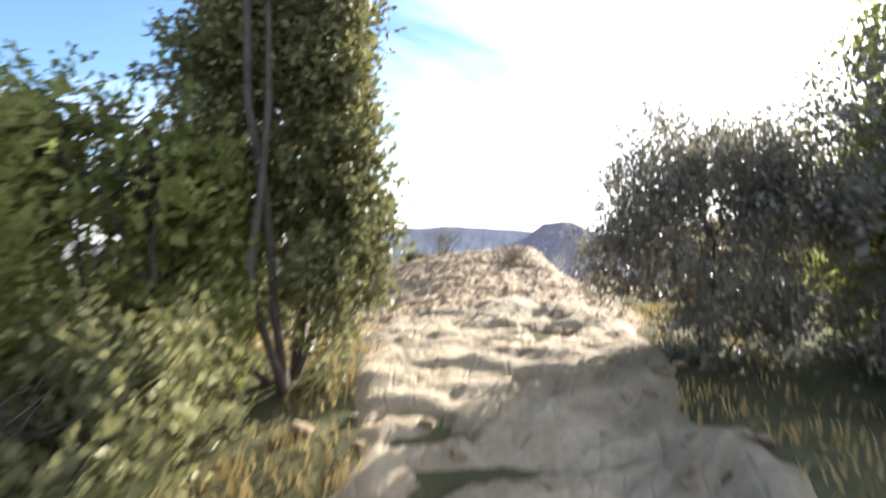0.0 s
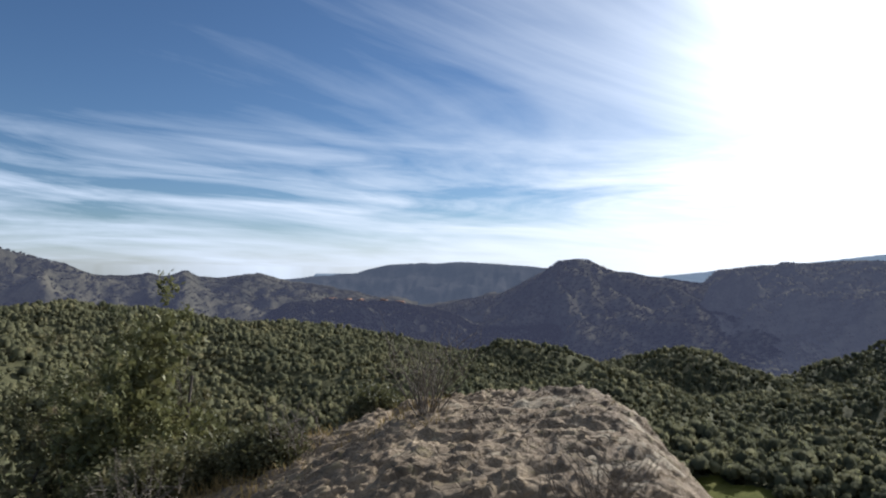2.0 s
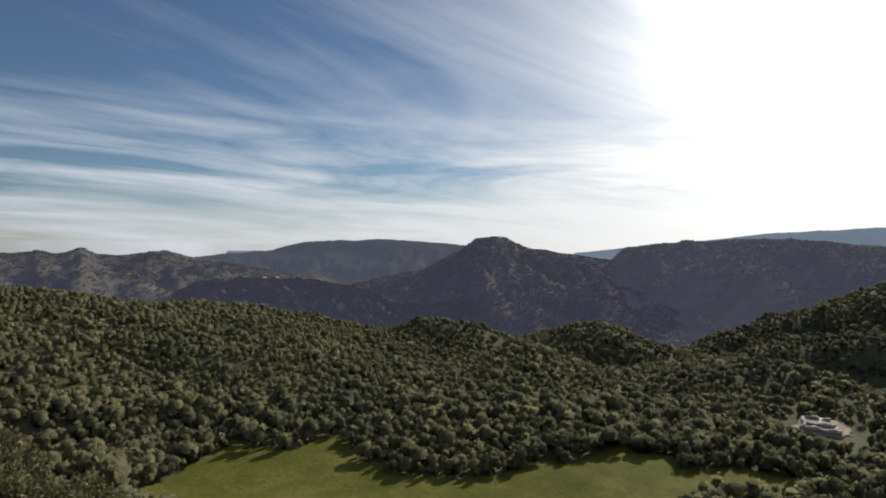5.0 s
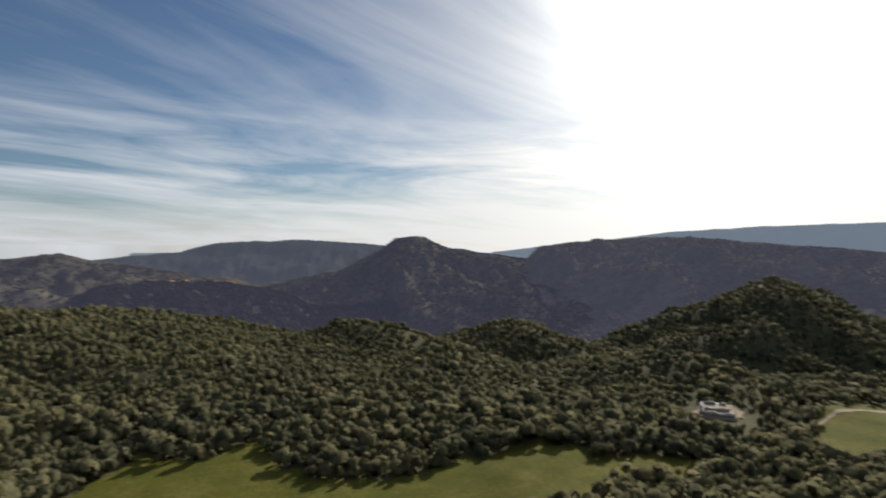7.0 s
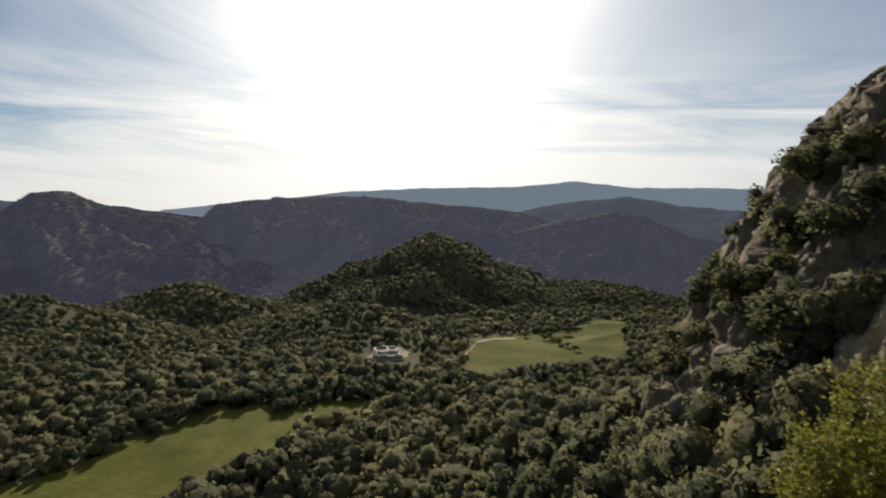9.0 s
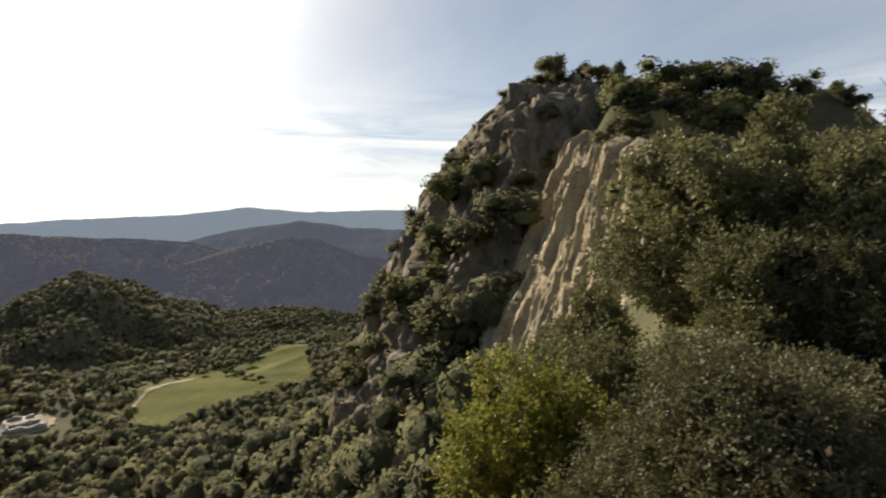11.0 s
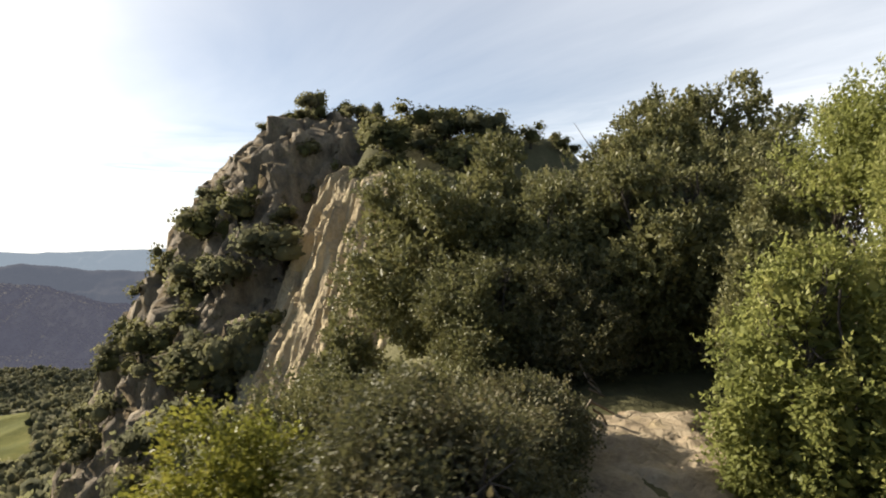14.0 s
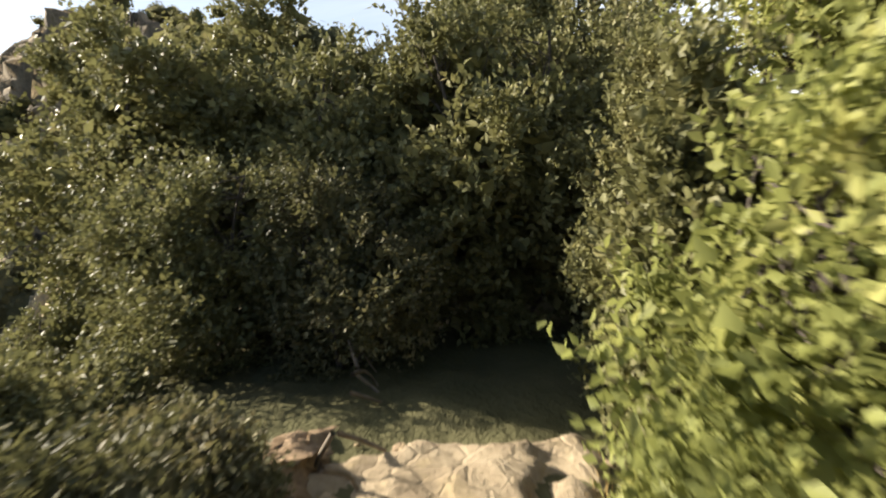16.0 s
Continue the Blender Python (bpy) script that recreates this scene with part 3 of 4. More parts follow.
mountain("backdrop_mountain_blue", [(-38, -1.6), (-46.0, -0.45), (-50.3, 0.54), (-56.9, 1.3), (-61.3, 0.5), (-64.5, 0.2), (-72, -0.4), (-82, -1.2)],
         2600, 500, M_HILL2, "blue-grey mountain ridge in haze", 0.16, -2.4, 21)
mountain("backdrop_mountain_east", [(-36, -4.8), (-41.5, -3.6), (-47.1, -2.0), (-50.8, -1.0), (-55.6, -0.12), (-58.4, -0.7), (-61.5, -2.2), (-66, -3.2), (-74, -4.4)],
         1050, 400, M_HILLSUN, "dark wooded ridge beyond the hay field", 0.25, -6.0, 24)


# ---- trees ----
def round_lobe(level):
    bm = bmesh.new()
    bmesh.ops.create_icosphere(bm, subdivisions=level, radius=1)
    lv, lf = np.array([vt.co[:] for vt in bm.verts]), np.array([[vt.index for vt in fc.verts] for fc in bm.faces])
    bm.free()
    return lv, lf


def crown_lobes(seed, lobes, level, fill=0.82):
    """The leafy masses under a crown's outer clumps, on the same lobes as clump_cloud: corners, faces."""
    g = np.random.default_rng(seed)
    c = g.normal(size=(lobes, 3)) * np.array([0.42, 0.42, 0.34])
    c[0] = 0
    rad = g.uniform(0.42, 0.68, lobes)
    lv, lf = round_lobe(level)
    vs, fs = [], []
    for k in range(lobes):
        lump = 1 + 0.22 * layered(lv[:, 0] * 2 + k, lv[:, 1] * 2, lv[:, 2] * 2, 2, seed + k)
        vs.append(c[k] + lv * (rad[k] * fill * lump)[:, None])
        fs.append(lf + k * len(lv))
    v_ = np.concatenate(vs)
    v_[:, 2] *= 0.8
    return v_, np.concatenate(fs)


def tube(points, radii_, sides=6):
    """Corners and faces of a round limb along points."""
    points, radii_ = np.asarray(points, float), np.asarray(radii_, float)
    way = np.gradient(points, axis=0)
    way /= np.linalg.norm(way, axis=1)[:, None] + 1e-9
    ref = np.where(np.abs(way[:, 2:3]) > 0.9, np.array([[1.0, 0, 0]]), np.array([[0, 0, 1.0]]))
    a = np.cross(way, ref)
    a /= np.linalg.norm(a, axis=1)[:, None]
    b = np.cross(way, a)
    th = np.linspace(0, 2 * np.pi, sides, endpoint=False)
    ring = points[:, None] + radii_[:, None, None] * (np.cos(th)[None, :, None] * a[:, None] + np.sin(th)[None, :, None] * b[:, None])
    n = len(points)
    i, j = np.meshgrid(np.arange(n - 1), np.arange(sides), indexing="ij")
    k = (j + 1) % sides
    return ring.reshape(-1, 3), np.stack([i * sides + j, i * sides + k, (i + 1) * sides + k, (i + 1) * sides + j], -1).reshape(-1, 4)


def joined(pieces):
    vs, fs, at = [], [], 0
    for pv, pf in pieces:
        vs.append(pv)
        fs.append(pf + at)
        at += len(pv)
    return np.concatenate(vs), np.concatenate(fs)


def limb(p0, p1, r0, r1, g, bend=0.12, n=6):
    u = np.linspace(0, 1, n)[:, None]
    p0, p1 = np.asarray(p0, float), np.asarray(p1, float)
    sag = g.normal(size=3) * np.linalg.norm(p1 - p0) * bend
    pts = p0 + (p1 - p0) * u + sag * np.sin(u * np.pi) + g.normal(size=(n, 3)) * 0.02 * np.linalg.norm(p1 - p0) * u
    return tube(pts, np.linspace(r0, r1, n), 5)


def far_tree(name, tall, wide, n, seed, mat, size=0.30, fill=0.74):
    """A whole tree for the middle distance: trunk with limbs, and a crown of leaf clumps. Its foot is at the origin."""
    g = np.random.default_rng(seed)
    root = new(name)
    mid = tall * 0.56
    bits = [limb((0, 0, -0.8), (g.normal() * 0.2, g.normal() * 0.2, mid), wide * 0.055, wide * 0.025, g, 0.04)]
    for _ in range(5):
        a = g.uniform(0, 6.28)
        bits.append(limb((0, 0, mid * g.uniform(0.5, 0.95)), (np.cos(a) * wide * 0.33, np.sin(a) * wide * 0.33, mid * g.uniform(1.0, 1.4)), wide * 0.025, wide * 0.008, g))
    tv, tf = joined(bits)
    part("trunk", mesh_of("trunk", tv, [tf], True), M_BARK, root)
    q = clump_cloud(1.0, n, seed + 1, size=size) * np.array([wide * 0.52, wide * 0.52, tall * 0.50])
    way = q / np.array([wide * 0.52, wide * 0.52, tall * 0.5]) + np.array([0, 0, 0.5]) + g.normal(size=(n, 1, 3)) * 0.25
    way /= np.linalg.norm(way, axis=-1)[..., None]
    q[..., 2] += tall * 0.58
    bv, bf = crown_lobes(seed + 1, 7, 2, fill)
    bway = bv + np.array([0, 0, 0.5]) + g.normal(size=bv.shape) * 0.12
    bway /= np.linalg.norm(bway, axis=1)[:, None]
    bv = bv * np.array([wide * 0.52, wide * 0.52, tall * 0.50]) + np.array([0, 0, tall * 0.58])
    crown = mesh_of("crown", np.concatenate([q.reshape(-1, 3), bv]), [np.arange(n * 4).reshape(-1, 4), bf + n * 4])
    part("crown", rounded(crown, np.concatenate([way.reshape(-1, 3), bway])), mat, root)
    return root


def scatter(n, az0, az1, d0, d1, seed):
    g = np.random.default_rng(seed)
    d = np.sqrt(g.uniform(d0 * d0, d1 * d1, n))
    az = g.uniform(az1, az0, n)
    a = np.radians(az)
    return -np.sin(a) * d, np.cos(a) * d - 0.5


RUIN = spot(-34.2, -13.0, 236)


def wooded(x, y):
    """Where forest trees may stand."""
    ok = ~in_meadow(x, y) & ~in_field(x, y) & ~track_mask(x, y) & ~((np.abs((x - RUIN[0]) * 0.828 - (y - RUIN[1]) * 0.56) < 13) & (np.abs((x - RUIN[0]) * 0.56 + (y - RUIN[1]) * 0.828 + 12) < 22))
    return ok & (beyond_edge(x, y) > 9) & ~((np.hypot(x + 36, y - 50) < 7))


def forest_stuff(name, x, y, tall, n, size, mat, seed, label, spread=0.43, lobes=5, level=1):
    """Trees too many to count, in one mesh: each a crown of leafy lobes with clumps on them."""
    g = np.random.default_rng(seed)
    z = height(x, y)
    out, ways, quads, tris, at = [], [], [], [], 0
    for k in range(9):
        i = np.arange(k, len(x), 9)
        bv, bf = crown_lobes(seed + 100 + k, lobes, level)
        q = np.concatenate([clump_cloud(1.0, n, seed + 100 + k, lobes=lobes, size=size).reshape(-1, 3), bv])
        h = tall * g.uniform(0.5, 1.0, len(i)) * g.uniform(0.8, 1.5, len(i))
        wd = h * spread * g.uniform(0.8, 1.25, len(i))
        a = g.uniform(0, 6.28, len(i))
        ca, sa = np.cos(a)[:, None], np.sin(a)[:, None]
        rx, ry = q[:, 0] * ca - q[:, 1] * sa, q[:, 0] * sa + q[:, 1] * ca
        out.append(np.stack([rx * wd[:, None] + x[i][:, None], ry * wd[:, None] + y[i][:, None], (q[:, 2] * 0.62 + 0.52) * h[:, None] + z[i][:, None]], -1).reshape(-1, 3))
        c = np.stack([rx, ry, (q[:, 2] + 0.55) + 0 * ca], -1) + g.normal(size=(len(i), len(q), 3)) * 0.10
        ways.append((c / np.linalg.norm(c, axis=-1)[..., None]).reshape(-1, 3))
        start = at + np.arange(len(i))[:, None, None] * len(q)
        quads.append((start + np.arange(n * 4).reshape(1, -1, 4)).reshape(-1, 4))
        tris.append((start + n * 4 + bf[None]).reshape(-1, 3))
        at += len(i) * len(q)
    ob = part(name, rounded(mesh_of(name, np.concatenate(out), [np.concatenate(quads), np.concatenate(tris)]), np.concatenate(ways)), mat)
    return tagged(ob, label, "forest", kind="stuff")


x, y = scatter(19000, 48, -88, 22, 235, 41)
keep = wooded(x, y)
x, y = x[keep], y[keep]
# thin to an even spacing
cell = np.stack([np.floor(x / 2.5 + 2 * layered(x / 30, y / 30, 0, 2, 8)), np.floor(y / 3.3 + 2 * layered(x / 30, y / 30, 0, 2, 9))], -1)
_, first = np.unique(cell, axis=0, return_index=True)
x, y = x[first], y[first]
az, d = bearing(x, y)
single = np.zeros(len(x), bool)
zz = height(x, y)
shown = np.degrees(np.arctan2(zz + 8 - 2.15, d)) > -29
x, y, az, d, zz, single = x[shown], y[shown], az[shown], d[shown], zz[shown], single[shown]
rank = np.argsort(d)
single[rank[:290]] = True
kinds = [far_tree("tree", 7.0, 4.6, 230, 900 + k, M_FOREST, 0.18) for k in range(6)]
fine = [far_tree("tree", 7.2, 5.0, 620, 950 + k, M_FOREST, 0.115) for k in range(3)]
for k in kinds + fine:
    tagged(k, "broadleaved tree with a dull green autumn crown", "tree", "trees of the valley wood")
g = np.random.default_rng(4)
for n_th, i in enumerate(np.where(single)[0]):
    s = g.uniform(0.6, 1.1)
    m = pose(x[i], y[i], zz[i], 0, 0, g.uniform(0, 360)) @ Matrix.Diagonal((s * g.uniform(0.85, 1.15), s, s * g.uniform(0.85, 1.2), 1))
    if n_th < 9:
        t = (kinds + fine)[n_th]
    else:
        t = copy_thing((fine if d[i] < 55 else kinds)[n_th % (3 if d[i] < 55 else 6)], Matrix.Identity(4))
    t.matrix_basis = m
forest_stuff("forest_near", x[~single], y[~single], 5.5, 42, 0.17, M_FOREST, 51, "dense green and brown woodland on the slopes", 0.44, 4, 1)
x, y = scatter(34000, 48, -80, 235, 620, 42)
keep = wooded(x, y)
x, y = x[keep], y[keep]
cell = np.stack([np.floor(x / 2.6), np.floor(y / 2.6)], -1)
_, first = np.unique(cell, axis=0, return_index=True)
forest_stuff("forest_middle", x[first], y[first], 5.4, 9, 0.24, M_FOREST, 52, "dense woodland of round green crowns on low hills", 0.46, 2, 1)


# ---- the rock bluff and the pale slab beside it ----
def bluff_height(x, y):
    q = y - 13.0 - 0.10 * (x - 74)
    z = 20.2 - 1.13 * soft(q, 2.5) - 2.2 * soft(q - 18, 1.5) - 0.36 * soft(-q - 2, 2.5) - 1.05 * soft(66 - x, 3.5) - 0.25 * soft(x - 82, 4)
    return z + 1.4 * ridged(x / 9, y / 9, z / 14, 4, 61) + 0.5 * ridged(x / 2.6, y / 2.6, z / 8, 3, 62) + facets(x, y, 3.0, 2.2, 63) * 1.1 + facets(x, y, 1.2, 0.9, 64) * 0.45


xs, ys = np.arange(30, 104, 0.36), np.arange(-26, 56, 0.36)
gx, gy = np.meshgrid(xs, ys, indexing="ij")
gz = bluff_height(gx, gy)
floor_z = height(gx, gy) - 3.0
gz = np.maximum(gz, floor_z)
across = gy + 0.3 * gx + 0.5 * layered(gx / 2, gy / 2, gz / 4, 2, 74)
crag = 0.7 * ridged(gx / 3.6, gy / 3.6, gz / 9, 4, 71) + 0.9 * facets(across, gz, 1.3, 5.0, 73) + 0.55 * facets(across, gz, 0.62, 2.2, 75)
v = np.stack([gx - 0.8 * crag, gy + 0.7 * crag + 0.4 * layered(gx / 3, gy / 3, gz / 3, 3, 72), gz], -1).reshape(-1, 3)
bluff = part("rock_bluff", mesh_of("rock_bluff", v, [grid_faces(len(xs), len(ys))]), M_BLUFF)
tagged(bluff, "steep weathered rock bluff with shrubs in its gullies", "cliff", kind="structure")


def slab_point(u, h):
    """u from the valley side to the hill side, h from foot to top."""
    foot_l, foot_r = spot(-66.3, -22, 44), spot(-91.5, -26, 23)
    head_l, head_r = spot(-83.6, 9.0, 54), spot(-91.5, 7.0, 34)
    u, h = u[..., None], h[..., None]
    return (foot_l * (1 - u) + foot_r * u) * (1 - h) + (head_l * (1 - u) + head_r * u) * h


uu, hh = np.meshgrid(np.linspace(0, 1, 190), np.linspace(0, 1, 260), indexing="ij")
base_pts = slab_point(uu, hh)
du, dh = np.gradient(base_pts, axis=0), np.gradient(base_pts, axis=1)
nrm = np.cross(dh, du)
nrm /= np.linalg.norm(nrm, axis=-1)[..., None]
if nrm[95, 130, 0] > 0:
    nrm = -nrm
flute = 0.50 * ridged(uu * 10 + 0.4 * layered(hh * 2, uu * 3, 0, 3, 5), hh * 0.8, 0, 3, 81) + 0.22 * ridged(uu * 30 + 0.4 * layered(hh * 5, uu * 3, 0, 2, 7), hh * 1.8, 0, 3, 82) + 0.14 * layered(uu * 5, hh * 5, 0, 4, 83)
flute = flute + 0.42 * facets(uu * 16 + hh * 3 + 0.5 * layered(uu * 9, hh * 9, 0, 2, 88), hh * 26, 1.3, 8.0, 85) + 0.26 * facets(uu * 60 + hh * 8, hh * 60, 2.2, 16.0, 86) + 0.09 * facets(uu * 60, hh * 60, 1.1, 3.0, 87)
flute = flute - 1.2 * step(0.06 - uu, 0, 0.06) - 0.9 * step(hh, 0.93, 1.0)
pts = base_pts + nrm * flute[..., None]
pts[0] += 0.6 * np.stack([layered(hh[0] * 8, 1.0, 0, 3, 84)] * 3, -1)
back = base_pts + np.array([9.0, -3.0, -1.0])
n1, n2 = uu.shape
v = np.concatenate([pts.reshape(-1, 3), back.reshape(-1, 3)])
front_f = grid_faces(n1, n2)
ring = np.concatenate([np.arange(n2), np.arange(1, n1) * n2 + n2 - 1, (n1 - 1) * n2 + np.arange(n2 - 1)[::-1], np.arange(1, n1 - 1)[::-1] * n2])
side = np.stack([ring, np.roll(ring, -1), np.roll(ring, -1) + n1 * n2, ring + n1 * n2], -1)
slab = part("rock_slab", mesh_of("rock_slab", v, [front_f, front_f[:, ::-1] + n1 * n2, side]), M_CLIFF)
tagged(slab, "tall pale sunlit rock slab with deep vertical flutes", "cliff", kind="structure")

# ---- the lookout's outcrop ----
xs, ys = np.arange(-3.3, 2.3, 0.018), np.arange(-6.4, 1.7, 0.018)
gx, gy = np.meshgrid(xs, ys, indexing="ij")
dd = beyond_edge(gx, gy)
bare = step(gy, -6.2, -4.0) * step(gx + 0.25 * layered(gx, gy, 0, 3, 90), -3.0, -1.6) * (1 - step(gx, 1.5, 2.1) * step(-gy, 1.2, 2.6))
ax_, ay_ = gx * 0.8 + gy * 0.6, gy * 0.8 - gx * 0.6
wob_x, wob_y = ax_ + 0.10 * layered(gx * 2.2, gy * 2.2, 0, 3, 91), ay_ + 0.10 * layered(gx * 2.2, gy * 2.2, 0, 3, 95)
thin = facets(wob_x + 0.25 * wob_y, wob_y, 0.62, 0.075, 98)
relief = 0.016 * facets(wob_x, wob_y, 0.95, 0.42, 92) + 0.020 * facets(wob_x, wob_y, 0.34, 0.10, 93) + 0.020 * thin + 0.024 * facets(wob_x, wob_y, 0.13, 0.06, 96) + 0.010 * facets(gx, gy, 0.06, 0.045, 89)
relief = relief + 0.02 * layered(gx * 1.1, gy * 1.1, 0, 3, 94) + 0.006 * ridged(gx * 14, gy * 14, 0, 2, 97)
relief = relief - 0.03 * step(ridged(wob_x * 0.9, wob_y * 3.2, 0, 2, 99), 1.0, 1.3)
gz = height(gx, gy) + 0.03 + bare * (relief + 0.06) - 0.12 * (1 - bare) + 0.30 * np.clip(dd, 0, 2) * bare
q = grid_faces(len(xs), len(ys))
q = q[((dd + 0.3 * layered(gx * 1.7, gy * 1.7, 0, 3, 88)).ravel()[q] < 0.85).all(1) & (bare.ravel()[q] > 0.02).any(1)]
used, inv = np.unique(q, return_inverse=True)
v = np.stack([gx, gy, gz], -1).reshape(-1, 3)[used]
outcrop = part("rock_outcrop", mesh_of("rock_outcrop", v, [inv.reshape(-1, 4)]), M_ROCK)
tagged(outcrop, "bare grey-brown layered rock outcrop at the lookout", "rock", kind="structure")


# ---- shrubs and trees beside the trail ----
def leafy_twigs(centres, spread, sprays, per, length, g, heart, reach):
    """Folded pointed leaves set along short twigs in tufts about the centres: corners and triangles."""
    m = len(centres) * sprays
    c = np.repeat(centres, sprays, axis=0) + g.normal(size=(m, 3)) * spread
    way = g.normal(size=(m, 3)) * 0.75
    o = c - heart
    way += 1.0 * o / (np.linalg.norm(o, axis=1)[:, None] + 1e-6) + np.array([0, 0, 0.35])
    way /= np.linalg.norm(way, axis=1)[:, None]
    n = m * per
    run = np.tile(np.linspace(0, 1, per), m)[:, None] * reach * np.repeat(g.uniform(0.5, 1.3, m), per)[:, None]
    way = np.repeat(way, per, axis=0)
    p = np.repeat(c, per, axis=0) + way * run + g.normal(size=(n, 3)) * 0.012
    axis = way * 0.55 + g.normal(size=(n, 3)) * 0.75 + np.array([0, 0, 0.15])
    axis /= np.linalg.norm(axis, axis=1)[:, None]
    side_ = np.cross(axis, g.normal(size=(n, 3)) * 0.9 + np.array([0, 0, 1.0]))
    side_ /= np.linalg.norm(side_, axis=1)[:, None] + 1e-9
    lift_ = np.cross(side_, axis)
    ln = length * g.uniform(0.6, 1.3, (n, 1))
    wd = ln * g.uniform(0.24, 0.36, (n, 1))
    mid = p + axis * ln * 0.45
    vv = np.stack([p, mid + side_ * wd + lift_ * wd * 0.4, p + axis * ln, mid - side_ * wd + lift_ * wd * 0.4], 1).reshape(-1, 3)
    b = np.arange(n)[:, None] * 4
    return vv, np.concatenate([b + np.array([[0, 1, 2]]), b + np.array([[0, 2, 3]])])


def bush(name, x, y, wide, tall, seed, mat, label, category="shrub", tufts=260, sprays=9, per=8, length=0.055, deep=0.5, lean=(0, 0), squash=1.0, skirt=0.12, group="", core=1.0):
    """A leafy shrub or small tree: stems, twigs, and a crown of single leaves in tufts. tall is above its foot."""
    g = np.random.default_rng(seed)
    z = float(height(np.array(x), np.array(y))) - 0.05
    root = new(name)
    root.location = (x, y, z)
    n_b = max(16, tufts // 13)
    boughs = g.normal(size=(n_b, 3))
    boughs /= np.linalg.norm(boughs, axis=1)[:, None]
    lump = np.minimum(0.86 + 0.26 * layered(boughs[:, 0] * 2.1 + seed, boughs[:, 1] * 2.1, boughs[:, 2] * 2.1, 3, seed), 1.06) * g.uniform(deep, 1.0, n_b) ** 0.4
    ball = 1.75 / np.sqrt(n_b)
    pick = g.integers(0, n_b, tufts)
    off = g.normal(size=(tufts, 3)) + 0.5 * boughs[pick]
    off *= (ball * g.uniform(0.35, 1.0, tufts) ** 0.5 / np.linalg.norm(off, axis=1))[:, None]
    c = (boughs[pick] * ((1 - 0.8 * ball) * lump[pick])[:, None] + off) * np.array([wide, wide * squash, tall * (0.5 - skirt / 2)])
    c[:, 2] = np.abs(c[:, 2] + tall * (0.5 + skirt / 2))
    c[:, :2] += np.array(lean) * (c[:, 2:3] / tall)
    heart = np.array([0, 0, tall * 0.45])
    lv, lf = leafy_twigs(c, min(0.035 * wide + 0.02, 0.075), sprays, per, length, g, heart, min(0.10 + 0.07 * wide, 0.21))
    inner = heart + (c - heart)[:int(tufts * core)] * g.uniform(0.62, 0.86, (int(tufts * core), 1))
    iv, il = leafy_twigs(inner, 0.05 * wide, 4, 4, length * 2.1, g, heart, 0.12)
    lv, lf = np.concatenate([lv, iv]), np.concatenate([lf, il + len(lv)])
    low = lv[:, 2] < 0.02
    lv[low, 2] = 0.02 + 0.05 * g.random(low.sum())
    twigs = []
    for k in range(6):
        a = g.uniform(0, 6.28)
        top = np.array([np.cos(a) * wide * 0.4 + lean[0] * 0.6, np.sin(a) * wide * 0.4 + lean[1] * 0.6, tall * g.uniform(0.5, 0.8)])
        tv, tf = limb((np.cos(a) * 0.06, np.sin(a) * 0.06, -0.15), top, 0.011 * tall ** 0.8, 0.004 * tall, g, 0.1, 8)
        part("stem", mesh_of("stem", tv, [tf], True), M_BARK, root)
        for j in np.argsort(np.linalg.norm(c - top, axis=1))[:18]:
            twigs.append(limb(top * g.uniform(0.75, 1.0), c[j], 0.007, 0.002, g, 0.1, 4))
    wv, wf = joined(twigs)
    part("branchwork", mesh_of("branchwork", wv, [wf], True), M_BARK, root, kind="stuff")
    part("crown", mesh_of("crown", lv, [lf]), mat, root, kind="stuff")
    return tagged(root, label, category, group)


bush("tree", -0.95, -6.4, 0.85, 4.1, 11, M_OAK, "slender evergreen oak tree beside the trail", "tree", 520, 9, 9, 0.055, 0.15, squash=0.9, skirt=-0.15, core=0.4)
bush("shrub", -1.25, -8.0, 0.75, 1.0, 31, M_OAK, "low dull green shrub beside the trail", tufts=160, length=0.05, skirt=-0.1)
bush("shrub", -1.75, -7.1, 0.85, 2.35, 32, M_BRIGHT, "dull green shrub beside the trail", tufts=180, length=0.05, skirt=-0.1)
bush("shrub", -2.6, -8.2, 1.3, 2.6, 12, M_BRIGHT, "tall green shrub with sunlit leaves beside the trail", tufts=300, length=0.06, skirt=0.0)
bush("shrub", -2.5, -5.0, 0.95, 2.6, 13, M_OAK, "dull green shrub at the plateau rim", tufts=200, length=0.055, skirt=0.0)
bush("shrub", 1.85, -6.0, 0.95, 1.7, 14, M_GREY, "grey-green shrub paled by lens glare, overhanging the trail", tufts=420, length=0.038, squash=1.1, skirt=0.0, core=0.35)
bush("shrub", 3.05, -6.7, 1.3, 2.4, 15, M_GREY, "tall grey-green shrub paled by lens glare, beside the trail", tufts=460, length=0.042, skirt=0.0, core=0.35)
bush("shrub", 4.4, -1.15, 1.15, 1.35, 16, M_MAQUIS, "low dull brownish shrub at the cliff edge", tufts=560, length=0.032, squash=0.8, skirt=0.0)
bush("shrub", 5.6, -0.45, 1.1, 1.45, 17, M_MAQUIS, "dull brownish-green shrub below the cliff edge", tufts=380, length=0.036, skirt=0.0)
bush("shrub", 6.3, -1.95, 0.70, 0.9, 18, M_MAQUIS, "small dull green shrub beside the trail", tufts=260, length=0.04, skirt=0.0)
bush("shrub", 6.7, 0.75, 1.2, 3.8, 19, M_YELLOW, "yellow-green shrub below the cliff edge", tufts=340, length=0.055)
bush("tree", 13.4, -2.0, 3.1, 4.85, 20, M_OAK, "broad evergreen oak overhanging the trail", "tree", 900, 10, 8, 0.09, 0.4, skirt=-0.3, squash=0.9)
